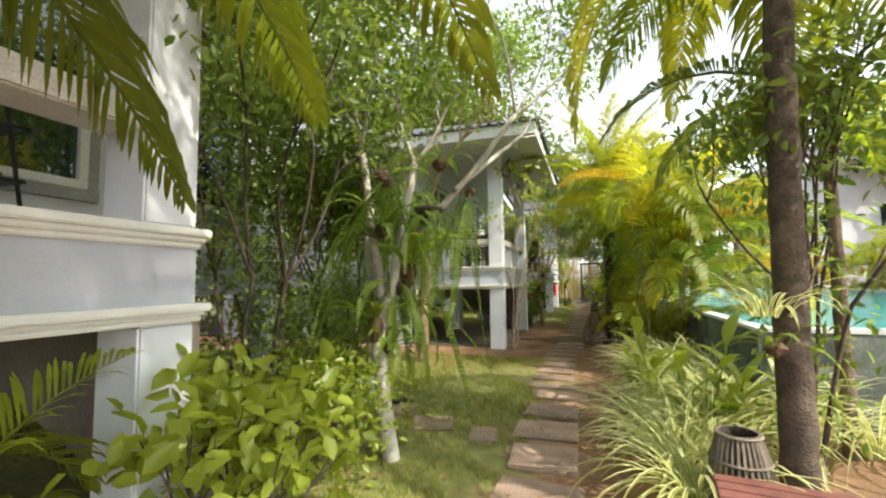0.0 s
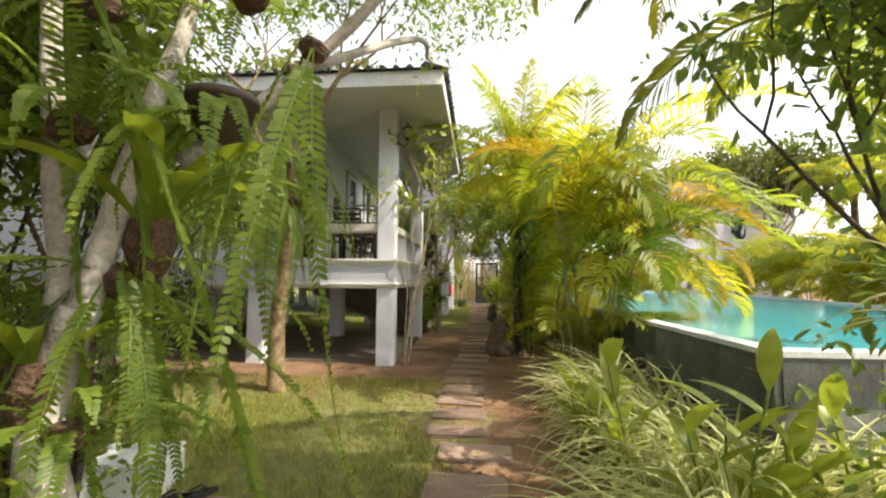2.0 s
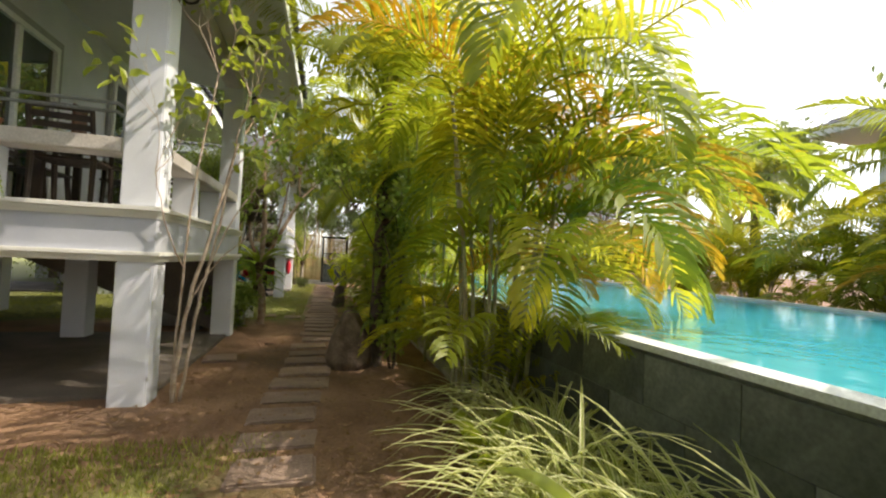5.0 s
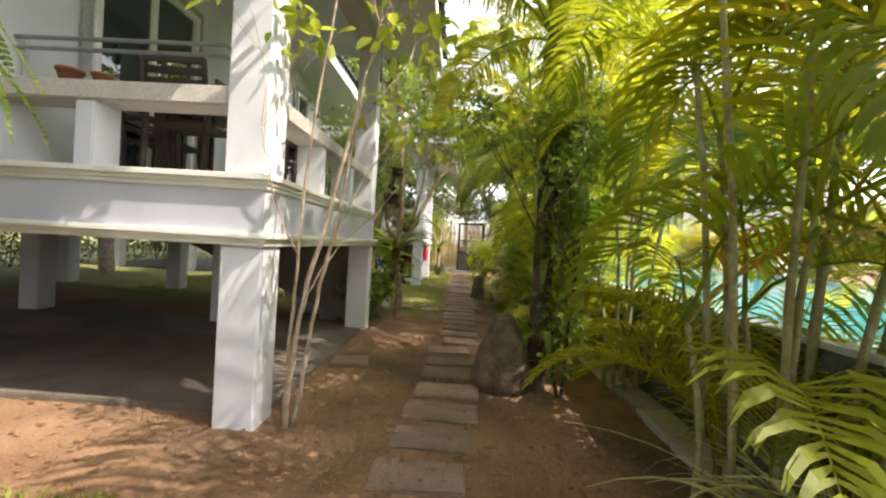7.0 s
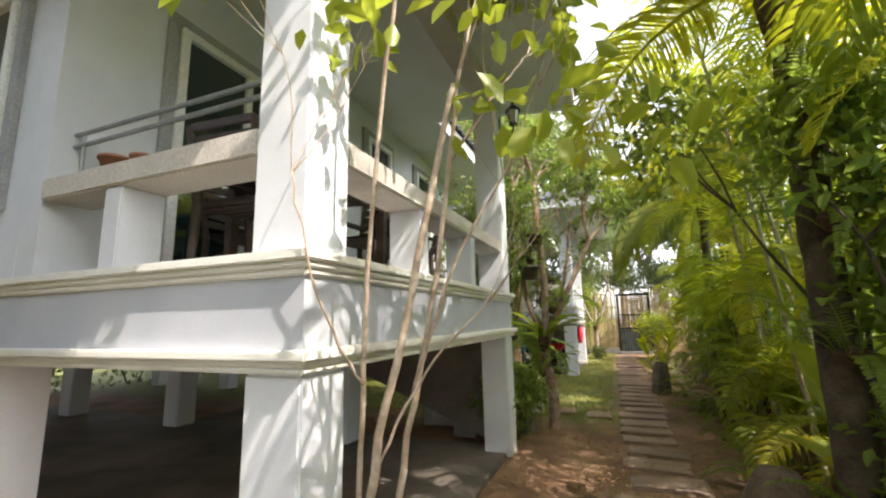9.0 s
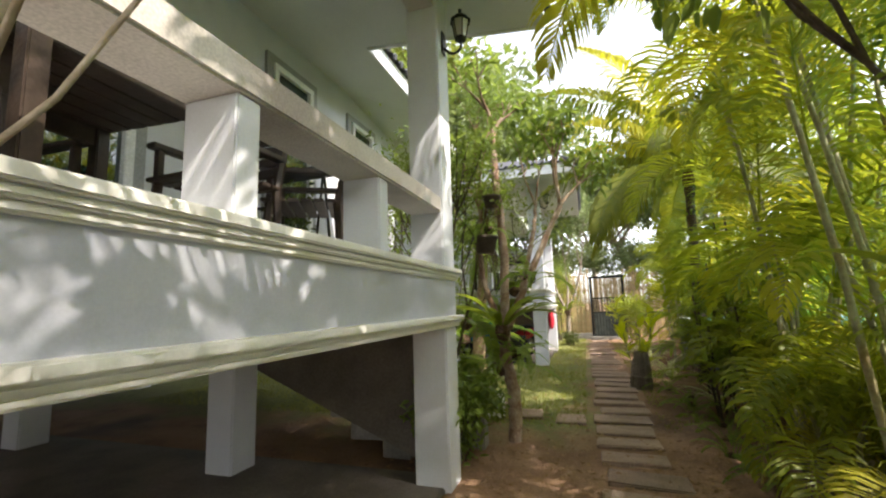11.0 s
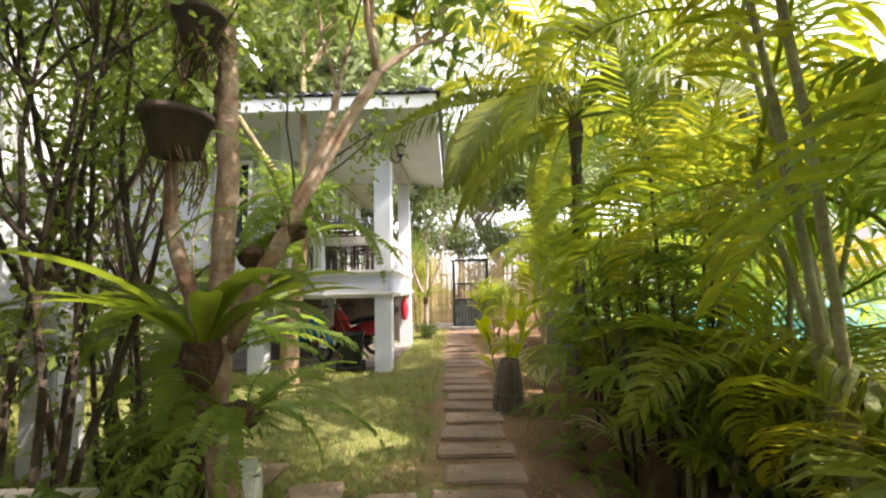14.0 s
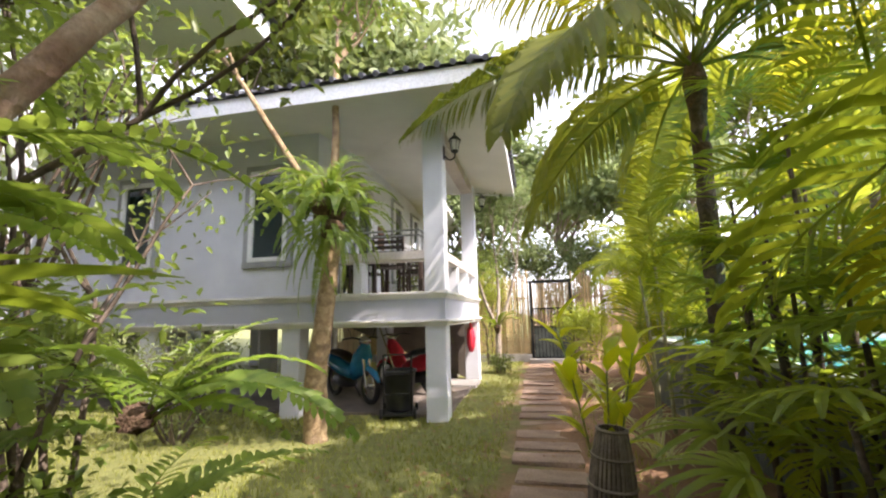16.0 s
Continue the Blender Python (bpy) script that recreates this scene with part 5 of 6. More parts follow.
# epiphytes on palm trunks
strap_plant(1.06, 3.2, 34, 97, 0.42, "orchid clump of pale strap leaves tied to the palm trunk", 1.25)
fern(1.1, 3.24, 1.05, 10, 51, "sword", 0.5, root=0.06)
nest_fern(1.29, 17.9, 2.95, 8, 8, 0.4, "small fern on the palm trunk")
fern(0.42, 10.3, 1.3, 14, 52, "sword", 0.7)
fern(0.40, 10.25, 0.55, 14, 53, "sword", 0.7)
fern(0.44, 10.3, 1.95, 16, 54, "sword", 0.9)
fern(0.42, 10.3, 2.5, 16, 55, "sword", 0.9)


def big_tree(at, height, radius, seed, label="tall leafy tree beyond the houses", mt=None, leaves=5500, size=0.34, bark=PALEBARK):
    r = random.Random(seed)
    p = thing("tree", at, label, "tree", "surrounding trees")
    wood, tips = M(), []
    trunk = wavy([(0, 0, -0.1), (r.uniform(-0.3, 0.3), r.uniform(-0.3, 0.3), height * 0.3), (r.uniform(-0.4, 0.4), r.uniform(-0.4, 0.4), height * 0.55)], 6, r, 0.03)
    wood.tube(trunk, [0.22 - 0.008 * i for i in range(len(trunk))], 9)
    for k in range(7):
        a = k * 0.9 + r.uniform(-0.3, 0.3)
        q = trunk[-1 - k % 6]
        grow(wood, q, Vector((math.cos(a), math.sin(a), r.uniform(0.3, 1.2))), radius * 0.55, 0.09, 2, r, tips, 0.35, (2, 3), 0.3, 5, 0.75)
    part("trunk", wood, bark, p, "", True)
    cr = M()
    leaf_cloud(cr, tips, leaves, radius * 0.32, size, r, 0, 0.5)
    part("crown", cr, mt or L_FAR, p)
    return p


far_a = big_tree((-15.5, 22.0, 0), 9.0, 4.0, 1)
far_b = big_tree((-14.5, 10.5, 0), 8.0, 3.6, 2, mt=L_GREYGREEN)
far_c = big_tree((-3.5, 31.0, 0), 7.0, 3.4, 3, "olive-green tree beyond the bamboo fence", L_GREYGREEN)
k = 0
for src, x, y in ((far_a, -16, 2.5), (far_b, -17, 29), (far_a, -9.0, 33), (far_b, 1.5, 33.5), (far_a, 6.0, 32), (far_c, 10.5, 30.5), (far_a, 16, 27), (far_b, 19.5, 21), (far_a, 20, 3), (far_c, 17.5, -4.0), (far_b, 8, -9), (far_a, -1, -11), (far_c, -9, -9), (far_b, 14.5, 34), (far_a, -14, 37), (far_a, 0, 41), (far_b, 22, 12), (far_c, -7.5, 29.5), (far_c, 4.0, 28.6), (far_b, -10.5, 18.0), (far_b, -5.2, 28.6), (far_a, -9.5, 28.4), (far_a, -11.5, 26.5), (far_c, -2.2, 29.3)):
    k += 1
    copy_thing(src, pose(x, y, 0, 0, 0, k * 77) @ Matrix.Scale((0.85 + 0.05 * (k % 6)) * (1.35 if 28.3 < y < 28.7 and x < -5 else 1.0), 4))


fb = bush("shrub", (-1.5, 28.4, 0), 22, 4.0, 1.2, 6500, 0.13, L_GREYGREEN, "pale olive shrub beyond the bamboo fence", 5, bark=PALEBARK, spread=0.6, group="shrubs beyond the fence")
for x, y, s in ((0.9, 28.7, 1.0), (2.9, 28.5, 0.95), (-4.0, 28.5, 1.05), (-6.5, 28.6, 1.0)):
    copy_thing(fb, pose(x, y, 0, 0, 0, x * 50) @ Matrix.Scale(s, 4))
# added row: blocks bright grass and low light from behind the stilts
back = bush("hedge_shrub", (-13.2, 0.5, 0), 21, 2.6, 1.2, 4500, 0.13, L_DARK, "dense dark hedge shrub added behind the bungalow to block light", 4, spread=0.7, group="back hedge")
for k in range(13):
    copy_thing(back, pose(-13.2 + 0.3 * math.sin(k * 1.9), 2.4 + k * 1.9, 0, 0, 0, k * 67) @ Matrix.Scale(0.9 + 0.05 * (k % 4), 4))


# ---- lawn and litter ----
def lawn():
    r = np.random.RandomState(5)
    n = 130000
    x = np.concatenate([r.uniform(-7.5, -0.55, n // 2), r.uniform(-8.0, 0.6, n // 2)])
    y = np.concatenate([r.uniform(2.4, 8.3, n // 2), r.uniform(14.6, 27.0, n // 2)])
    keep = []
    for i in range(n):
        v = noise.noise((x[i] * 0.8, y[i] * 0.8, 1.7)) + 0.6 * noise.noise((x[i] * 2.3, y[i] * 2.3, 5.1))
        edge = min(1.0, max(0.0, (-0.35 - x[i]) / 1.2)) if y[i] < 14 else min(1.0, 0.25 + max(0.0, (0.4 - x[i]) / 1.6))
        keep.append(v + edge * 1.1 > 0.25 and not (-0.75 < x[i] < 0.1 and y[i] > 14) and not (y[i] > 19.9 and x[i] < -1.6))
    keep = np.array(keep)
    x, y = x[keep], y[keep]
    n = len(x)
    a, h, w = r.uniform(0, 6.28, n), r.uniform(0.018, 0.062, n), r.uniform(0.004, 0.009, n)
    dx, dy = r.normal(0, 0.018, n), r.normal(0, 0.018, n)
    v = np.stack([np.stack([x - w * np.cos(a), y - w * np.sin(a), np.full(n, -0.015)], 1), np.stack([x + w * np.cos(a), y + w * np.sin(a), np.full(n, -0.015)], 1), np.stack([x + dx, y + dy, h], 1)], 1).reshape(-1, 3)
    m = M()
    m.v = v.tolist()
    m.f = [(3 * i, 3 * i + 1, 3 * i + 2) for i in range(n)]
    m.m = [0] * n
    solid("grass", m, L_GRASS, "short worn lawn grass, patchy and sunlit", "grass", "stuff")


def litter():
    r = random.Random(9)
    m = M()
    for _ in range(8000):
        x, y = r.choice(((r.gauss(-0.5, 1.3), r.uniform(2.5, 26)), (r.uniform(-4.5, 1.3), r.uniform(6.5, 15.5))))
        L, w, a = r.uniform(0.025, 0.075), r.uniform(0.010, 0.026), r.uniform(0, 6.28)
        c, s, z = math.cos(a), math.sin(a), 0.03 * noise.noise((x * 0.9, y * 0.9, 0)) + 0.012 * noise.noise((x * 4, y * 4, 3)) + 0.008
        if any(abs(x - sx) < sw / 2 and abs(y - sy) < sd / 2 for sx, sy, sw, sd, _r in slab_spots):
            if r.random() < 0.75:
                continue
            z = 0.054
        k = r.uniform(0.0, 0.014)
        m.add([(x - c * L / 2, y - s * L / 2, z + k), (x - s * w, y + c * w, z), (x + c * L / 2, y + s * L / 2, z + k * 0.6), (x + s * w, y - c * w, z)], [(0, 3, 2), (0, 2, 1)])
    solid("leaf_litter", m, L_DRY, "scattered dry brown fallen leaves", "leaves", "stuff")


lawn()
litter()


# ---- things under and on the houses ----
def scooter(at):
    s = thing("motor_scooter", at, "bright blue motor scooter parked in the shade under the house", "motorcycle")
    for x, nm in ((-0.62, "wheel"), (0.62, "wheel")):
        tyre = M()
        ring = [(0.235 * math.cos(2 * math.pi * k / 24), 0.235 * math.sin(2 * math.pi * k / 24)) for k in range(25)]
        tyre.tube([(x + a, 0, 0.28 + c) for a, c in ring], 0.045, 8, 0, False)
        w = part("tyre", tyre, RUBBER, s, "black tyre", True)
        part("rim", M().tube([(x + a * 0.86, 0, 0.28 + c * 0.86) for a, c in ring], 0.016, 6, 0, False), CHROME, w, "chrome rim", True)
        part("hub", M().tube([(x, -0.05, 0.28), (x, 0.05, 0.28)], 0.05, 10), CHROME, w, "chrome hub")
        for k in range(10):
            a = 2 * math.pi * k / 10
            part("spoke", M().tube([(x, 0, 0.28), (x + 0.2 * math.cos(a), 0, 0.28 + 0.2 * math.sin(a))], 0.004, 4), CHROME, w)
    def shell(rows):
        m = M()
        for x, z0, z1, w in rows:
            for k in range(10):
                a = 2 * math.pi * k / 10
                m.v.append((x, w * math.cos(a), (z0 + z1) / 2 + (z1 - z0) / 2 * math.sin(a)))
        n = len(rows)
        m.f = [(i * 10 + k, i * 10 + (k + 1) % 10, (i + 1) * 10 + (k + 1) % 10, (i + 1) * 10 + k) for i in range(n - 1) for k in range(10)] + [tuple(range(9, -1, -1)), tuple(range((n - 1) * 10, n * 10))]
        m.m = [0] * len(m.f)
        return m
    part("rear_body", shell([(-0.95, 0.62, 0.72, 0.04), (-0.75, 0.50, 0.74, 0.12), (-0.4, 0.38, 0.70, 0.15), (-0.05, 0.34, 0.58, 0.12), (0.1, 0.36, 0.50, 0.08)]), BLUE, s, "blue tail body", True)
    part("leg_shield", shell([(0.1, 0.34, 0.55, 0.10), (0.3, 0.42, 0.86, 0.19), (0.42, 0.5, 0.98, 0.16), (0.50, 0.66, 1.0, 0.08)]), BLUE, s, "blue leg shield", True)
    part("front_fender", shell([(0.40, 0.44, 0.54, 0.04), (0.58, 0.53, 0.60, 0.065), (0.78, 0.44, 0.54, 0.055), (0.88, 0.36, 0.42, 0.03)]), BLUE, s, "blue front mudguard", True)
    part("saddle", shell([(-0.85, 0.74, 0.80, 0.08), (-0.6, 0.72, 0.84, 0.14), (-0.25, 0.68, 0.80, 0.13), (0.0, 0.60, 0.70, 0.09)]), PLASTIC, s, "black vinyl saddle", True)
    part("engine", shell([(-0.55, 0.2, 0.4, 0.09), (-0.25, 0.17, 0.42, 0.12), (0.05, 0.22, 0.38, 0.08)]), IRON, s, "dark engine block", True)
    part("fork", M().tube([(0.62, 0.07, 0.28), (0.45, 0.05, 0.8)], 0.022, 6), CHROME, s)
    part("fork", M().tube([(0.62, -0.07, 0.28), (0.45, -0.05, 0.8)], 0.022, 6), CHROME, s)
    part("handlebar", M().tube([(0.28, -0.34, 1.04), (0.36, -0.18, 1.06), (0.40, 0, 1.02), (0.36, 0.18, 1.06), (0.28, 0.34, 1.04)], 0.016, 6), IRON, s)
    part("headlight", shell([(0.40, 0.92, 1.08, 0.10), (0.50, 0.94, 1.06, 0.09), (0.54, 0.97, 1.03, 0.05)]), CHROME, s, "round headlight", True)
    for sy in (-1, 1):
        m_ = part("mirror", M().tube([(0.36, sy * 0.2, 1.05), (0.34, sy * 0.26, 1.22)], 0.006, 5), IRON, s)
        part("mirror_glass", M().lathe([(0.0, -0.01), (0.05, -0.005), (0.05, 0.005), (0, 0.01)], 10, (0.34, sy * 0.27, 1.25)), PLASTIC, m_)
    part("stand", M().tube([(-0.1, 0.1, 0.25), (-0.18, 0.26, 0.0)], 0.012, 5), IRON, s)
    return s


scooter(pose(-3.5, 20.75, 0.05, 0, 0, -38))
red = scooter(pose(-2.75, 21.6, 0.05, 0, 0, 150))
tagged(red, "red motor scooter parked under the house")
for ob in red.children_recursive:
    if ob.data.materials[0] == BLUE:
        ob.data.materials[0] = RED

bin_ = thing("wheeled_bin", pose(-2.38, 19.95, 0.0, 0, 0, 12), "black plastic bin on a tubular trolley by the column", "bin")
part("tub", M().lathe([(0.0, 0.08), (0.18, 0.08), (0.20, 0.12), (0.235, 0.62), (0.26, 0.63), (0.26, 0.66), (0.22, 0.66), (0.19, 0.14), (0, 0.13)], 18), PLASTIC, bin_, smooth=True)
for sx in (-1, 1):
    part("frame_tube", M().tube([(sx * 0.22, 0.26, 0.06), (sx * 0.2, -0.28, 0.08), (sx * 0.2, -0.30, 0.9)], 0.014, 6), IRON, bin_)
    part("wheel", M().tube([(sx * 0.24 - 0.02, 0.2, 0.07), (sx * 0.24 + 0.02, 0.2, 0.07)], 0.07, 12), RUBBER, bin_)
    part("wheel", M().tube([(sx * 0.24 - 0.02, -0.25, 0.07), (sx * 0.24 + 0.02, -0.25, 0.07)], 0.07, 12), RUBBER, bin_)
for z in (0.35, 0.62, 0.9):
    part("cross_bar", M().tube([(-0.2, -0.30, z), (0.2, -0.30, z)], 0.012, 6), IRON, bin_)
part("tray", M().box((-0.24, -0.3, 0.05), (0.24, 0.28, 0.075), 0, 0.008), PLASTIC, bin_)
mop = thing("broom", (-2.5, 20.25, 0.08), "long-handled broom leaning behind the bin", "broom")
part("handle", M().tube([(0.1, 0, 0.1), (-0.45, 0.25, 1.33)], 0.013, 6), CANE, mop, "wooden handle")
part("brush", M().box((-0.02, -0.12, -0.07), (0.2, 0.12, 0.12), 0, 0.02), PLASTIC, mop)

bag = M()
bag.lathe([(0.0, 1.28), (0.03, 1.27), (0.035, 1.2), (0.10, 1.12), (0.115, 0.95), (0.10, 0.78), (0.06, 0.66), (0.0, 0.64)], 12)
bag.v = [(v[0] * 0.8 * (1 + 0.1 * math.sin(9 * v[2])), v[1] * (1 + 0.1 * math.cos(11 * v[2])), v[2]) for v in bag.v]
solid("hanging_bag", bag, RED, "bright red cloth bag hung on the column", "bag", smooth=True, at=(-1.72, 22.93, 0.0))
solid("threshold_slab", M().box((-2.3, 22.2, 0.0), (-1.55, 23.0, 0.07), 0, 0.01), CONC, "pale concrete slab at the column's foot", "slab", "structure")

# veranda furniture
for dx, dy in ((0, 0), (0.15, 10.52)):
    veranda_table(pose(-2.75 + dx, 10.35 + dy, 1.797, 0, 0, 4))
    slatted_chair(pose(-2.75 + dx, 11.15 + dy, 1.797, 0, 0, 178))
    slatted_chair(pose(-3.45 + dx, 10.4 + dy, 1.797, 0, 0, -88), low=True)
    slatted_chair(pose(-2.75 + dx, 9.78 + dy - (0.0 if dy else 0.02), 1.797, 0, 0, 5))
slatted_chair(pose(-2.55, 11.75, 1.797, 0, 0, 120), "dark wooden reclining chair on the veranda", True)
wall_lantern(pose(-1.768, 9.25, 3.92))
wall_lantern(pose(-1.768, 12.69, 3.92))
wall_lantern(pose(-1.578, 19.75, 3.92))
wall_lantern(pose(-1.578, 23.2, 3.92))


def shelf(at):
    s = thing("plant_stand", at, "black folding iron plant stand with trailing plant", "plant stand", "plant stands")
    for sx in (-1, 1):
        part("leg", M().tube([(sx * 0.3, -0.14, 0), (sx * 0.3, 0.02, 1.05)], 0.012, 5), IRON, s)
        part("leg", M().tube([(sx * 0.3, 0.16, 0), (sx * 0.3, 0.0, 1.05)], 0.012, 5), IRON, s)
    for z in (0.3, 0.62, 0.94):
        part("tier", M().box((-0.32, -0.15, z), (0.32, 0.15, z + 0.02), 0, 0.004), IRON, s)
    r = random.Random(7)
    cr = M()
    leaf_cloud(cr, [Vector((r.uniform(-0.25, 0.25), r.uniform(-0.1, 0.1), r.uniform(0.2, 1.15))) for _ in range(14)], 260, 0.13, 0.08, r)
    part("foliage", cr, L_DARK, s, "dark trailing leaves")
    return s


shelf(pose(-3.2, 12.45, 1.797))
shelf(pose(-3.45, 1.38, 1.797))
shelf(pose(-3.05, 22.95, 1.797))


def pot(at, r0, label, material, name="flower_pot"):
    p = thing(name, at, label, "pot", "pots")
    part("body", M().lathe([(0, 0), (r0 * 0.68, 0), (r0 * 0.95, r0 * 1.1), (r0 * 1.06, r0 * 1.1), (r0 * 1.06, r0 * 1.32), (r0 * 0.9, r0 * 1.32), (r0 * 0.85, r0 * 1.15), (0, r0 * 1.12)], 18), material, p, smooth=True)
    part("soil", M().lathe([(0, r0 * 1.18), (r0 * 0.86, r0 * 1.18)], 14), FIBRE, p)
    return p


pot(pose(-3.35, 9.25, 2.40), 0.085, "small brown clay bowl on the parapet", TERRA)
pot(pose(-3.12, 9.27, 2.40), 0.07, "small brown clay bowl on the parapet", TERRA)
for (x, y, z), s in (((-1.60, 13.84, 2.56), 0.105), ((-1.70, 13.86, 2.05), 0.145)):
    p = pot(pose(x, y, z), s, "brown plastic pot with hanging roots in the tree", POTPLASTIC, "hanging_pot")
    for k in range(3):
        a = k * 2.1
        part("wire", M().tube([(s * math.cos(a), s * math.sin(a), s * 1.3), (0.1, 0.0, s * 1.3 + 0.35)], 0.003, 4), IRON, p)
    r = random.Random(int(z * 10))
    for k in range(34):
        a, l = r.uniform(0, 6.28), r.uniform(0.08, 0.3)
        rt = M().tube([(s * 0.8 * math.cos(a), s * 0.8 * math.sin(a), 0.02), (s * 0.9 * math.cos(a + 0.2), s * 0.9 * math.sin(a + 0.2), -l * 0.5), (s * 0.6 * math.cos(a + 0.3), s * 0.6 * math.sin(a + 0.3), -l)], 0.0025, 3)
        part("root", rt, FIBRE, p)
    fern(x, y, z + s * 1.2, 9, int(z * 100), "sword", 0.55, "fern growing from the hanging pot", root=0.05)
pot(pose(-1.38, 3.62, 2.0), 0.13, "brown hanging pot wrapped in dry roots", POTPLASTIC, "hanging_pot")


def basket(at, h, r0, label):
    """A tall woven basket, wider below, with splints and hoops."""
    b = thing("bamboo_basket", at, label, "basket", "bamboo baskets")
    prof = lambda f: r0 * (1.0 - 0.42 * f + 0.12 * math.sin(f * 3.1))
    inner_m = M().lathe([(prof(f / 6) * 0.93, h * f / 6) for f in range(7)], 16)
    part("lining", inner_m, DARKBARK, b)
    for k in range(30):
        a = 2 * math.pi * k / 30
        part("splint", M().tube([(prof(f / 4) * math.cos(a), prof(f / 4) * math.sin(a), h * f / 4) for f in range(5)], 0.011, 4), BASKET, b)
    for z in (0.03, 0.35, 0.68, 0.98):
        rr = prof(z) + 0.012
        part("hoop", M().tube([(rr * math.cos(2 * math.pi * k / 20), rr * math.sin(2 * math.pi * k / 20), h * z) for k in range(21)], 0.010, 5, 0, False), BASKET, b)
    return b


basket(pose(0.12, 17.14, 0.0, 0, 4, 0), 0.60, 0.165, "grey weathered bamboo basket standing beside the path")
basket(pose(0.86, 3.22, 0.0), 0.52, 0.19, "grey weathered bamboo basket at the palm's foot")

bulb = M().lathe([(0.0, -0.05), (0.27, -0.03), (0.30, 0.12), (0.25, 0.38), (0.16, 0.58), (0.09, 0.72), (0.0, 0.74)], 18)
bulb.v = [(v[0] * (1 + 0.07 * noise.noise((v[0] * 9, v[1] * 9, v[2] * 9))), v[1] * (1 + 0.07 * noise.noise((v[1] * 9, v[0] * 9, v[2] * 7))), v[2]) for v in bulb.v]
solid("palm_stump", bulb, PALMBARK, "swollen brown fibrous palm base beside the path", "stump", smooth=True, at=(0.08, 10.42, 0))

bench = thing("garden_bench", pose(1.04, 2.72, -0.05, 0, 0, -8), "low reddish-brown wooden bench under the palm", "bench")
REDWOOD = mat("red_wood", (0.15, 0.055, 0.045), (0.23, 0.09, 0.075), 6, 0.6, 0.25, (0.10, 0.05, 0.045), 50)
for k in range(4):
    part("board", M().box((-0.42, -0.2 + k * 0.105, 0.36), (0.95, -0.105 + k * 0.105, 0.39), 0, 0.006), REDWOOD, bench)
for x in (-0.32, 0.85):
    part("leg", M().box((x - 0.04, -0.17, -0.02), (x + 0.04, 0.17, 0.358), 0, 0.006), REDWOOD, bench)

# white basin block and sandals by the first tree
block = thing("white_trough", pose(-2.68, 4.86, 0, 0, 0, 12), "white concrete trough on the lawn", "trough")
part("body", M().box((-0.3, -0.2, -0.02), (0.22, 0.2, 0.22), 0, 0.02), WHITE, block)
part("rim", M().box((-0.3, -0.2, 0.221), (0.22, -0.15, 0.25), 0, 0.01).box((-0.3, 0.15, 0.221), (0.22, 0.2, 0.25), 0, 0.01), WHITE, block)
for i, (x, y, a) in enumerate(((-2.30, 4.66, -60), (-2.17, 4.74, -48))):
    s = thing("flip_flop", pose(x, y, 0.048, 0, 0, a), "dark purple rubber flip-flop lying on a slab", "sandal", "flip-flops")
    sole = M()
    out = [(0.045 * math.sin(2 * math.pi * k / 20) * (1.05 if math.cos(2 * math.pi * k / 20) > 0 else 0.8), 0.13 * math.cos(2 * math.pi * k / 20)) for k in range(20)]
    sole.add([(u, w, 0) for u, w in out] + [(u, w, 0.018) for u, w in out], [tuple(range(19, -1, -1)), tuple(range(20, 40))] + [(k, (k + 1) % 20, 20 + (k + 1) % 20, 20 + k) for k in range(20)])
    part("sole", sole, RUBBER, s, "dark rubber sole")
    for sx in (-1, 1):
        part("strap", M().tube([(0, 0.07, 0.02), (sx * 0.025, 0.03, 0.05), (sx * 0.042, -0.04, 0.02)], 0.006, 5), RUBBER, s)
block2 = thing("white_trough", pose(-1.95, 14.95, 0, 0, 0, 20), "small white concrete block on the grass", "block")
part("body", M().box((-0.16, -0.12, -0.02), (0.16, 0.12, 0.3), 0, 0.03), WHITE, block2)

low_wall = thing("low_wall", (0, 0, 0), "low stepped concrete wall beside the stair foot", "wall", kind="structure")
part("block", M().box((-3.3, 13.60, -0.05), (-1.95, 13.80, 0.62), 0, 0.015), CONC, low_wall)
part("block", M().box((-1.948, 13.60, -0.05), (-1.74, 13.80, 0.36), 0, 0.015), CONC, low_wall)
part("coping", M().box((-3.32, 13.57, 0.622), (-1.93, 13.83, 0.67), 0, 0.01), BEAM, low_wall, "pale weathered coping")

# ---- gate and bamboo fence ----
fence = thing("bamboo_fence", (0, 0, 0), "tall fence of upright yellow bamboo canes", "fence", kind="structure")
r = random.Random(3)
cane_me = []
for k in range(5):
    h = 2.45 + 0.08 * k
    cane_me.append(M().tube([(0, 0, -0.05 if i == 0 else h * i / 7) for i in range(8)], [0.021 + (0.003 if i % 2 else 0) for i in range(8)], 6).mesh("cane", BAMBOO))
x = -7.0
while x < -0.48:
    part("cane", r.choice(cane_me), BAMBOO, fence, at=pose(x, 27.1 + r.uniform(-0.012, 0.012), 0, r.uniform(-0.8, 0.8), r.uniform(-0.8, 0.8), 0))
    x += 0.052
x = 0.82
while x < 5.0:
    part("cane", r.choice(cane_me), BAMBOO, fence, at=pose(x, 27.1 + r.uniform(-0.012, 0.012), 0, r.uniform(-0.8, 0.8), r.uniform(-0.8, 0.8), 0))
    x += 0.055
for z in (0.6, 1.9):
    for a, c in ((-7.0, -0.5), (0.82, 5.0)):
        part("rail", M().tube([(a, 27.15, z), (c, 27.15, z)], 0.03, 6), BAMBOO, fence)
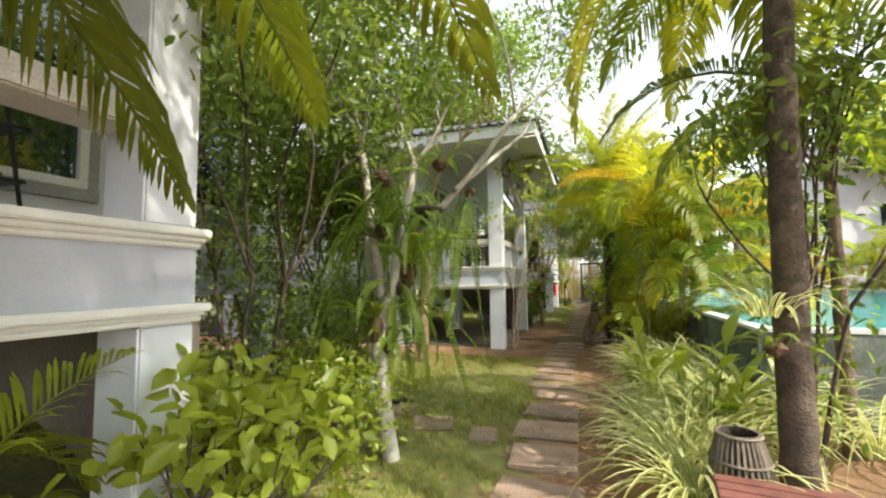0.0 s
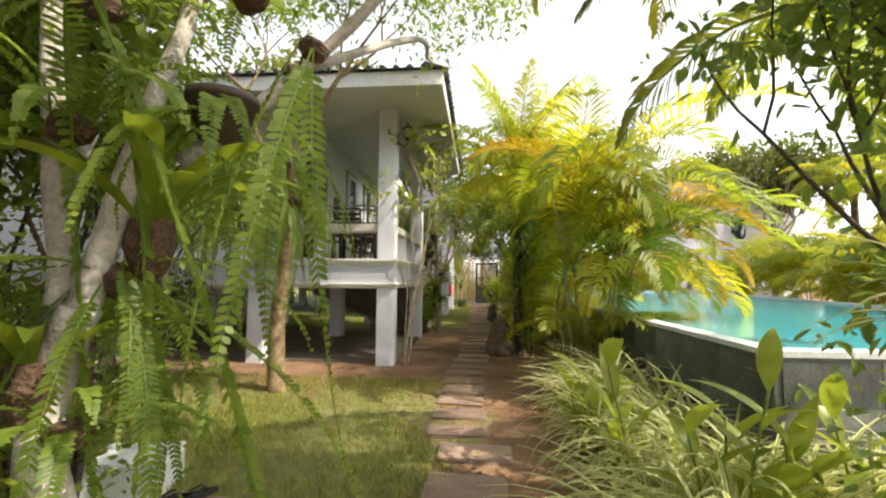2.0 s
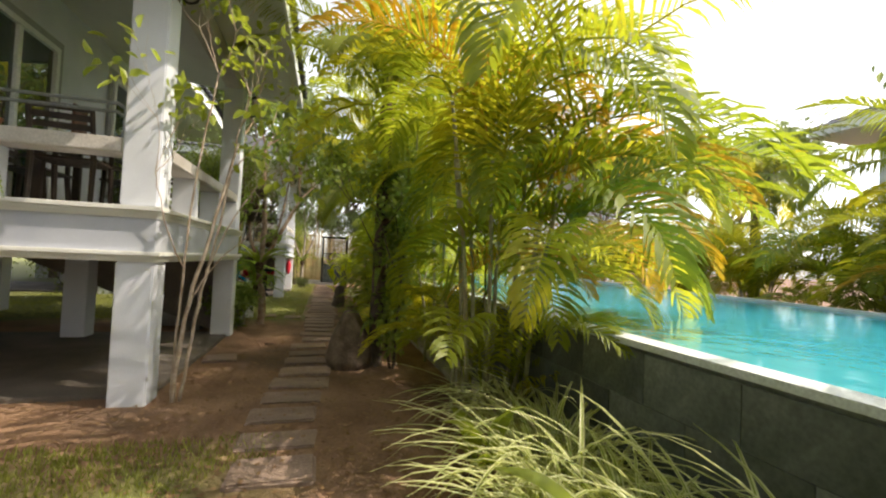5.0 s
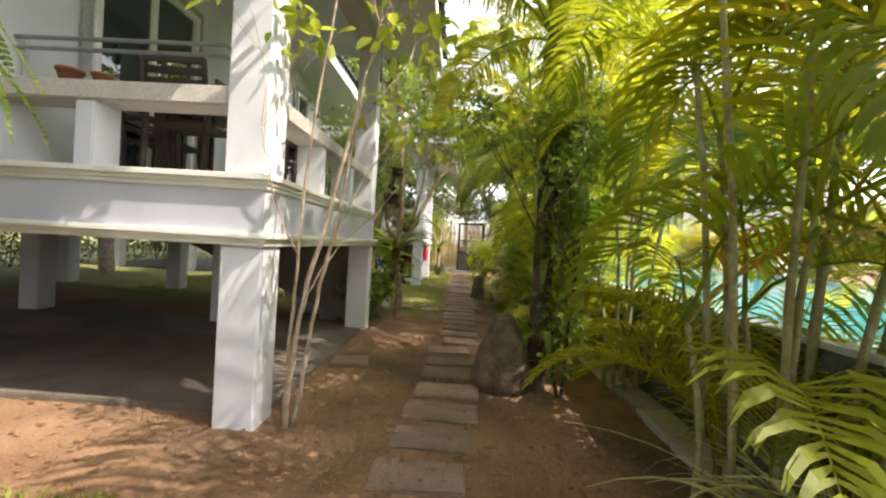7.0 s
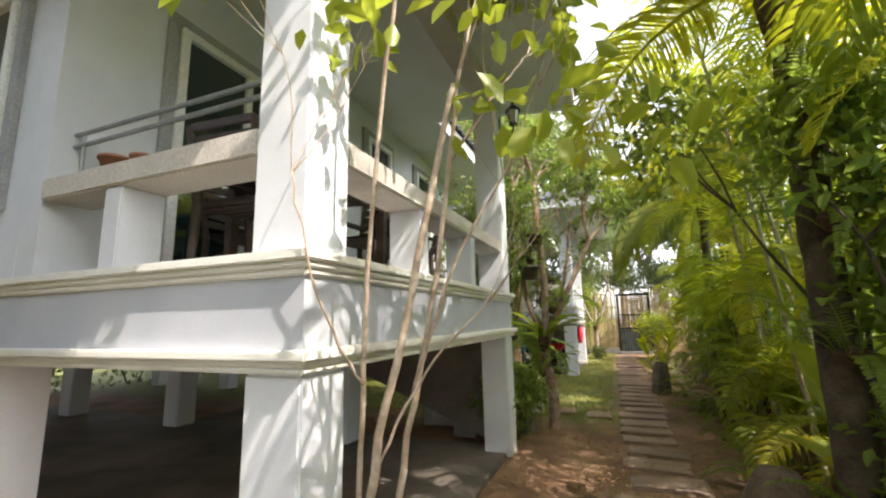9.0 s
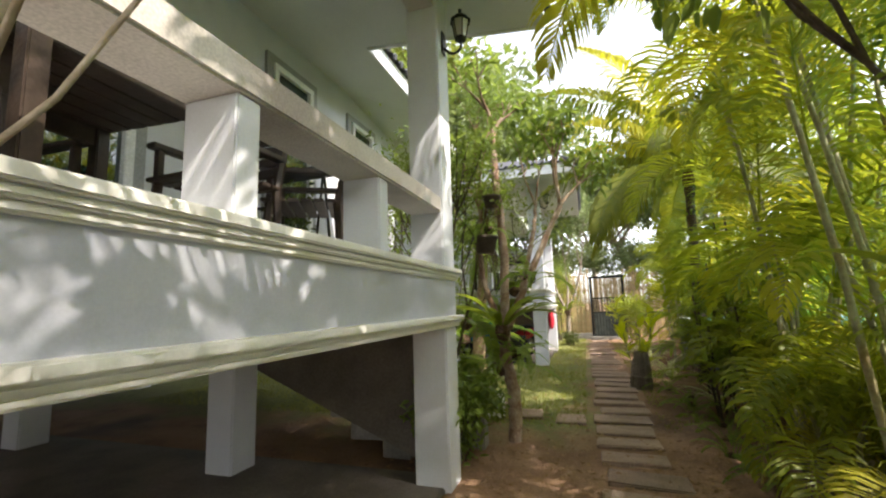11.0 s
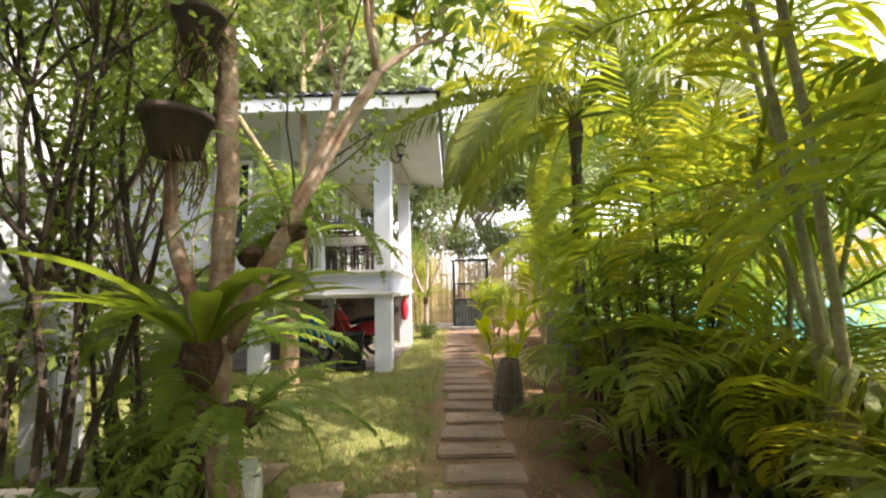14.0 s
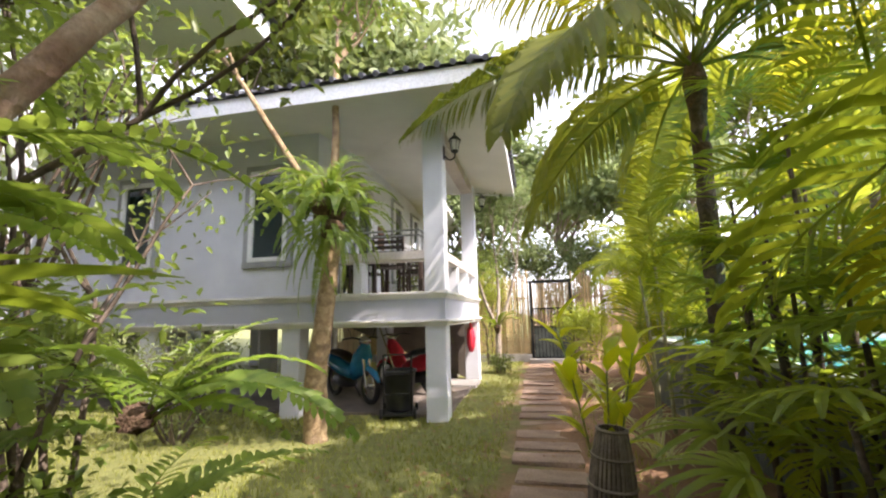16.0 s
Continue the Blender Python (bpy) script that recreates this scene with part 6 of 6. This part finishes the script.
part("plinth", M().box((-7.0, 26.98, -0.05), (-0.5, 27.25, 0.22), 0, 0.01), CONC, fence, "low concrete plinth")
gate = thing("gate", (0, 0, 0), "dark metal gate with bamboo above a solid panel", "gate", kind="structure")
for gx in (-0.44, 0.74):
    part("post", M().box((gx - 0.04, 27.02, -0.05), (gx + 0.04, 27.12, 2.35), 0, 0.006), IRON, gate)
part("lintel", M().box((-0.5, 27.02, 2.352), (0.8, 27.12, 2.43), 0, 0.006), IRON, gate)
part("panel", M().box((-0.39, 27.055, 0.12), (0.69, 27.085, 1.0), 0, 0.004), SLATE, gate, "grey metal lower panel")
for k in range(11):
    part("bar", M().box((-0.38 + k * 0.105, 27.04, 0.12), (-0.36 + k * 0.105, 27.054, 1.55), 0, 0.003), IRON, gate)
for z in (0.1, 1.0, 1.55):
    part("rail", M().box((-0.398, 27.03, z), (0.698, 27.1, z + 0.04), 0, 0.004), IRON, gate)
for k in range(21):
    part("cane", cane_me[0], BAMBOO, gate, at=pose(-0.37 + k * 0.052, 27.125, -0.1, r.uniform(-0.5, 0.5), r.uniform(-0.5, 0.5), 0))
solid("gate_step", M().box((-0.55, 26.6, -0.03), (0.85, 27.0, 0.1), 0, 0.012), CONC, "pale concrete step before the gate", "step", "structure")

# ---- buildings beyond the pool ----
def pavilion(at, w, d, eave, rise, label, storeys=1):
    p = thing("pavilion", at, label, "building", "far buildings")
    part("wall", M().box((-w / 2, -d / 2, 0), (w / 2, d / 2, eave)), WALL, p)
    o = 0.9
    a = [(-w / 2 - o, -d / 2 - o, eave), (w / 2 + o, -d / 2 - o, eave), (w / 2 + o, d / 2 + o, eave), (-w / 2 - o, d / 2 + o, eave)]
    b = [(x, y, eave + 0.22) for x, y, _ in a]
    part("fascia", M().add(a + b, [(3, 2, 1, 0), (0, 1, 5, 4), (1, 2, 6, 5), (2, 3, 7, 6), (3, 0, 4, 7)]), WHITE, p)
    t = [(x * 1.01, y * 1.01, eave + 0.225) for x, y, _ in a]
    k = max(0.3, w / 2 - d / 2)
    roof = part("roof", M().add(t + [(-k, 0, eave + rise), (k, 0, eave + rise)], [(0, 1, 5, 4), (1, 2, 5), (2, 3, 4, 5), (3, 0, 4)]), TILE, p, "dark tiled hipped roof")
    for side in range(4):
        p0, p1 = Vector(t[side]), Vector(t[(side + 1) % 4])
        c0, c1 = (Vector((-k, 0, eave + rise)), Vector((k, 0, eave + rise)))
        e0, e1 = ((c0, c1), (c1, c1), (c1, c0), (c0, c0))[side]
        for row in range(1, 14):
            f = row / 14
            part("tile_course", M().tube([p0.lerp(e0, f), p1.lerp(e1, f)], 0.035, 5), TILE, roof)
    for fl in range(storeys):
        for sx in (-0.3, 0.05, 0.32):
            z = 1.0 + fl * 2.9
            wd = part("window", M().box((w * sx - 0.45, -d / 2 - 0.03, z), (w * sx + 0.45, -d / 2 - 0.003, z + 1.3)), GLASS, p)
            part("window_frame", M().box((w * sx - 0.52, -d / 2 - 0.05, z - 0.08), (w * sx + 0.52, -d / 2 - 0.031, z - 0.001)).box((w * sx - 0.52, -d / 2 - 0.05, z + 1.301), (w * sx + 0.52, -d / 2 - 0.031, z + 1.38)), WHITE, wd)
            part("window", M().box((-w / 2 - 0.03, d * sx - 0.45, z), (-w / 2 - 0.003, d * sx + 0.45, z + 1.3)), GLASS, p)
    return p


pavilion(pose(15.2, 7.2, 0, 0, 0, 0), 6.6, 8.4, 4.85, 2.2, "pale building with dark tiled hipped roof across the pool")
pavilion(pose(14.0, 31.5, 0, 0, 0, 8), 8.0, 7.0, 7.4, 2.2, "white two-storey house with grey roof behind the palms", 2)
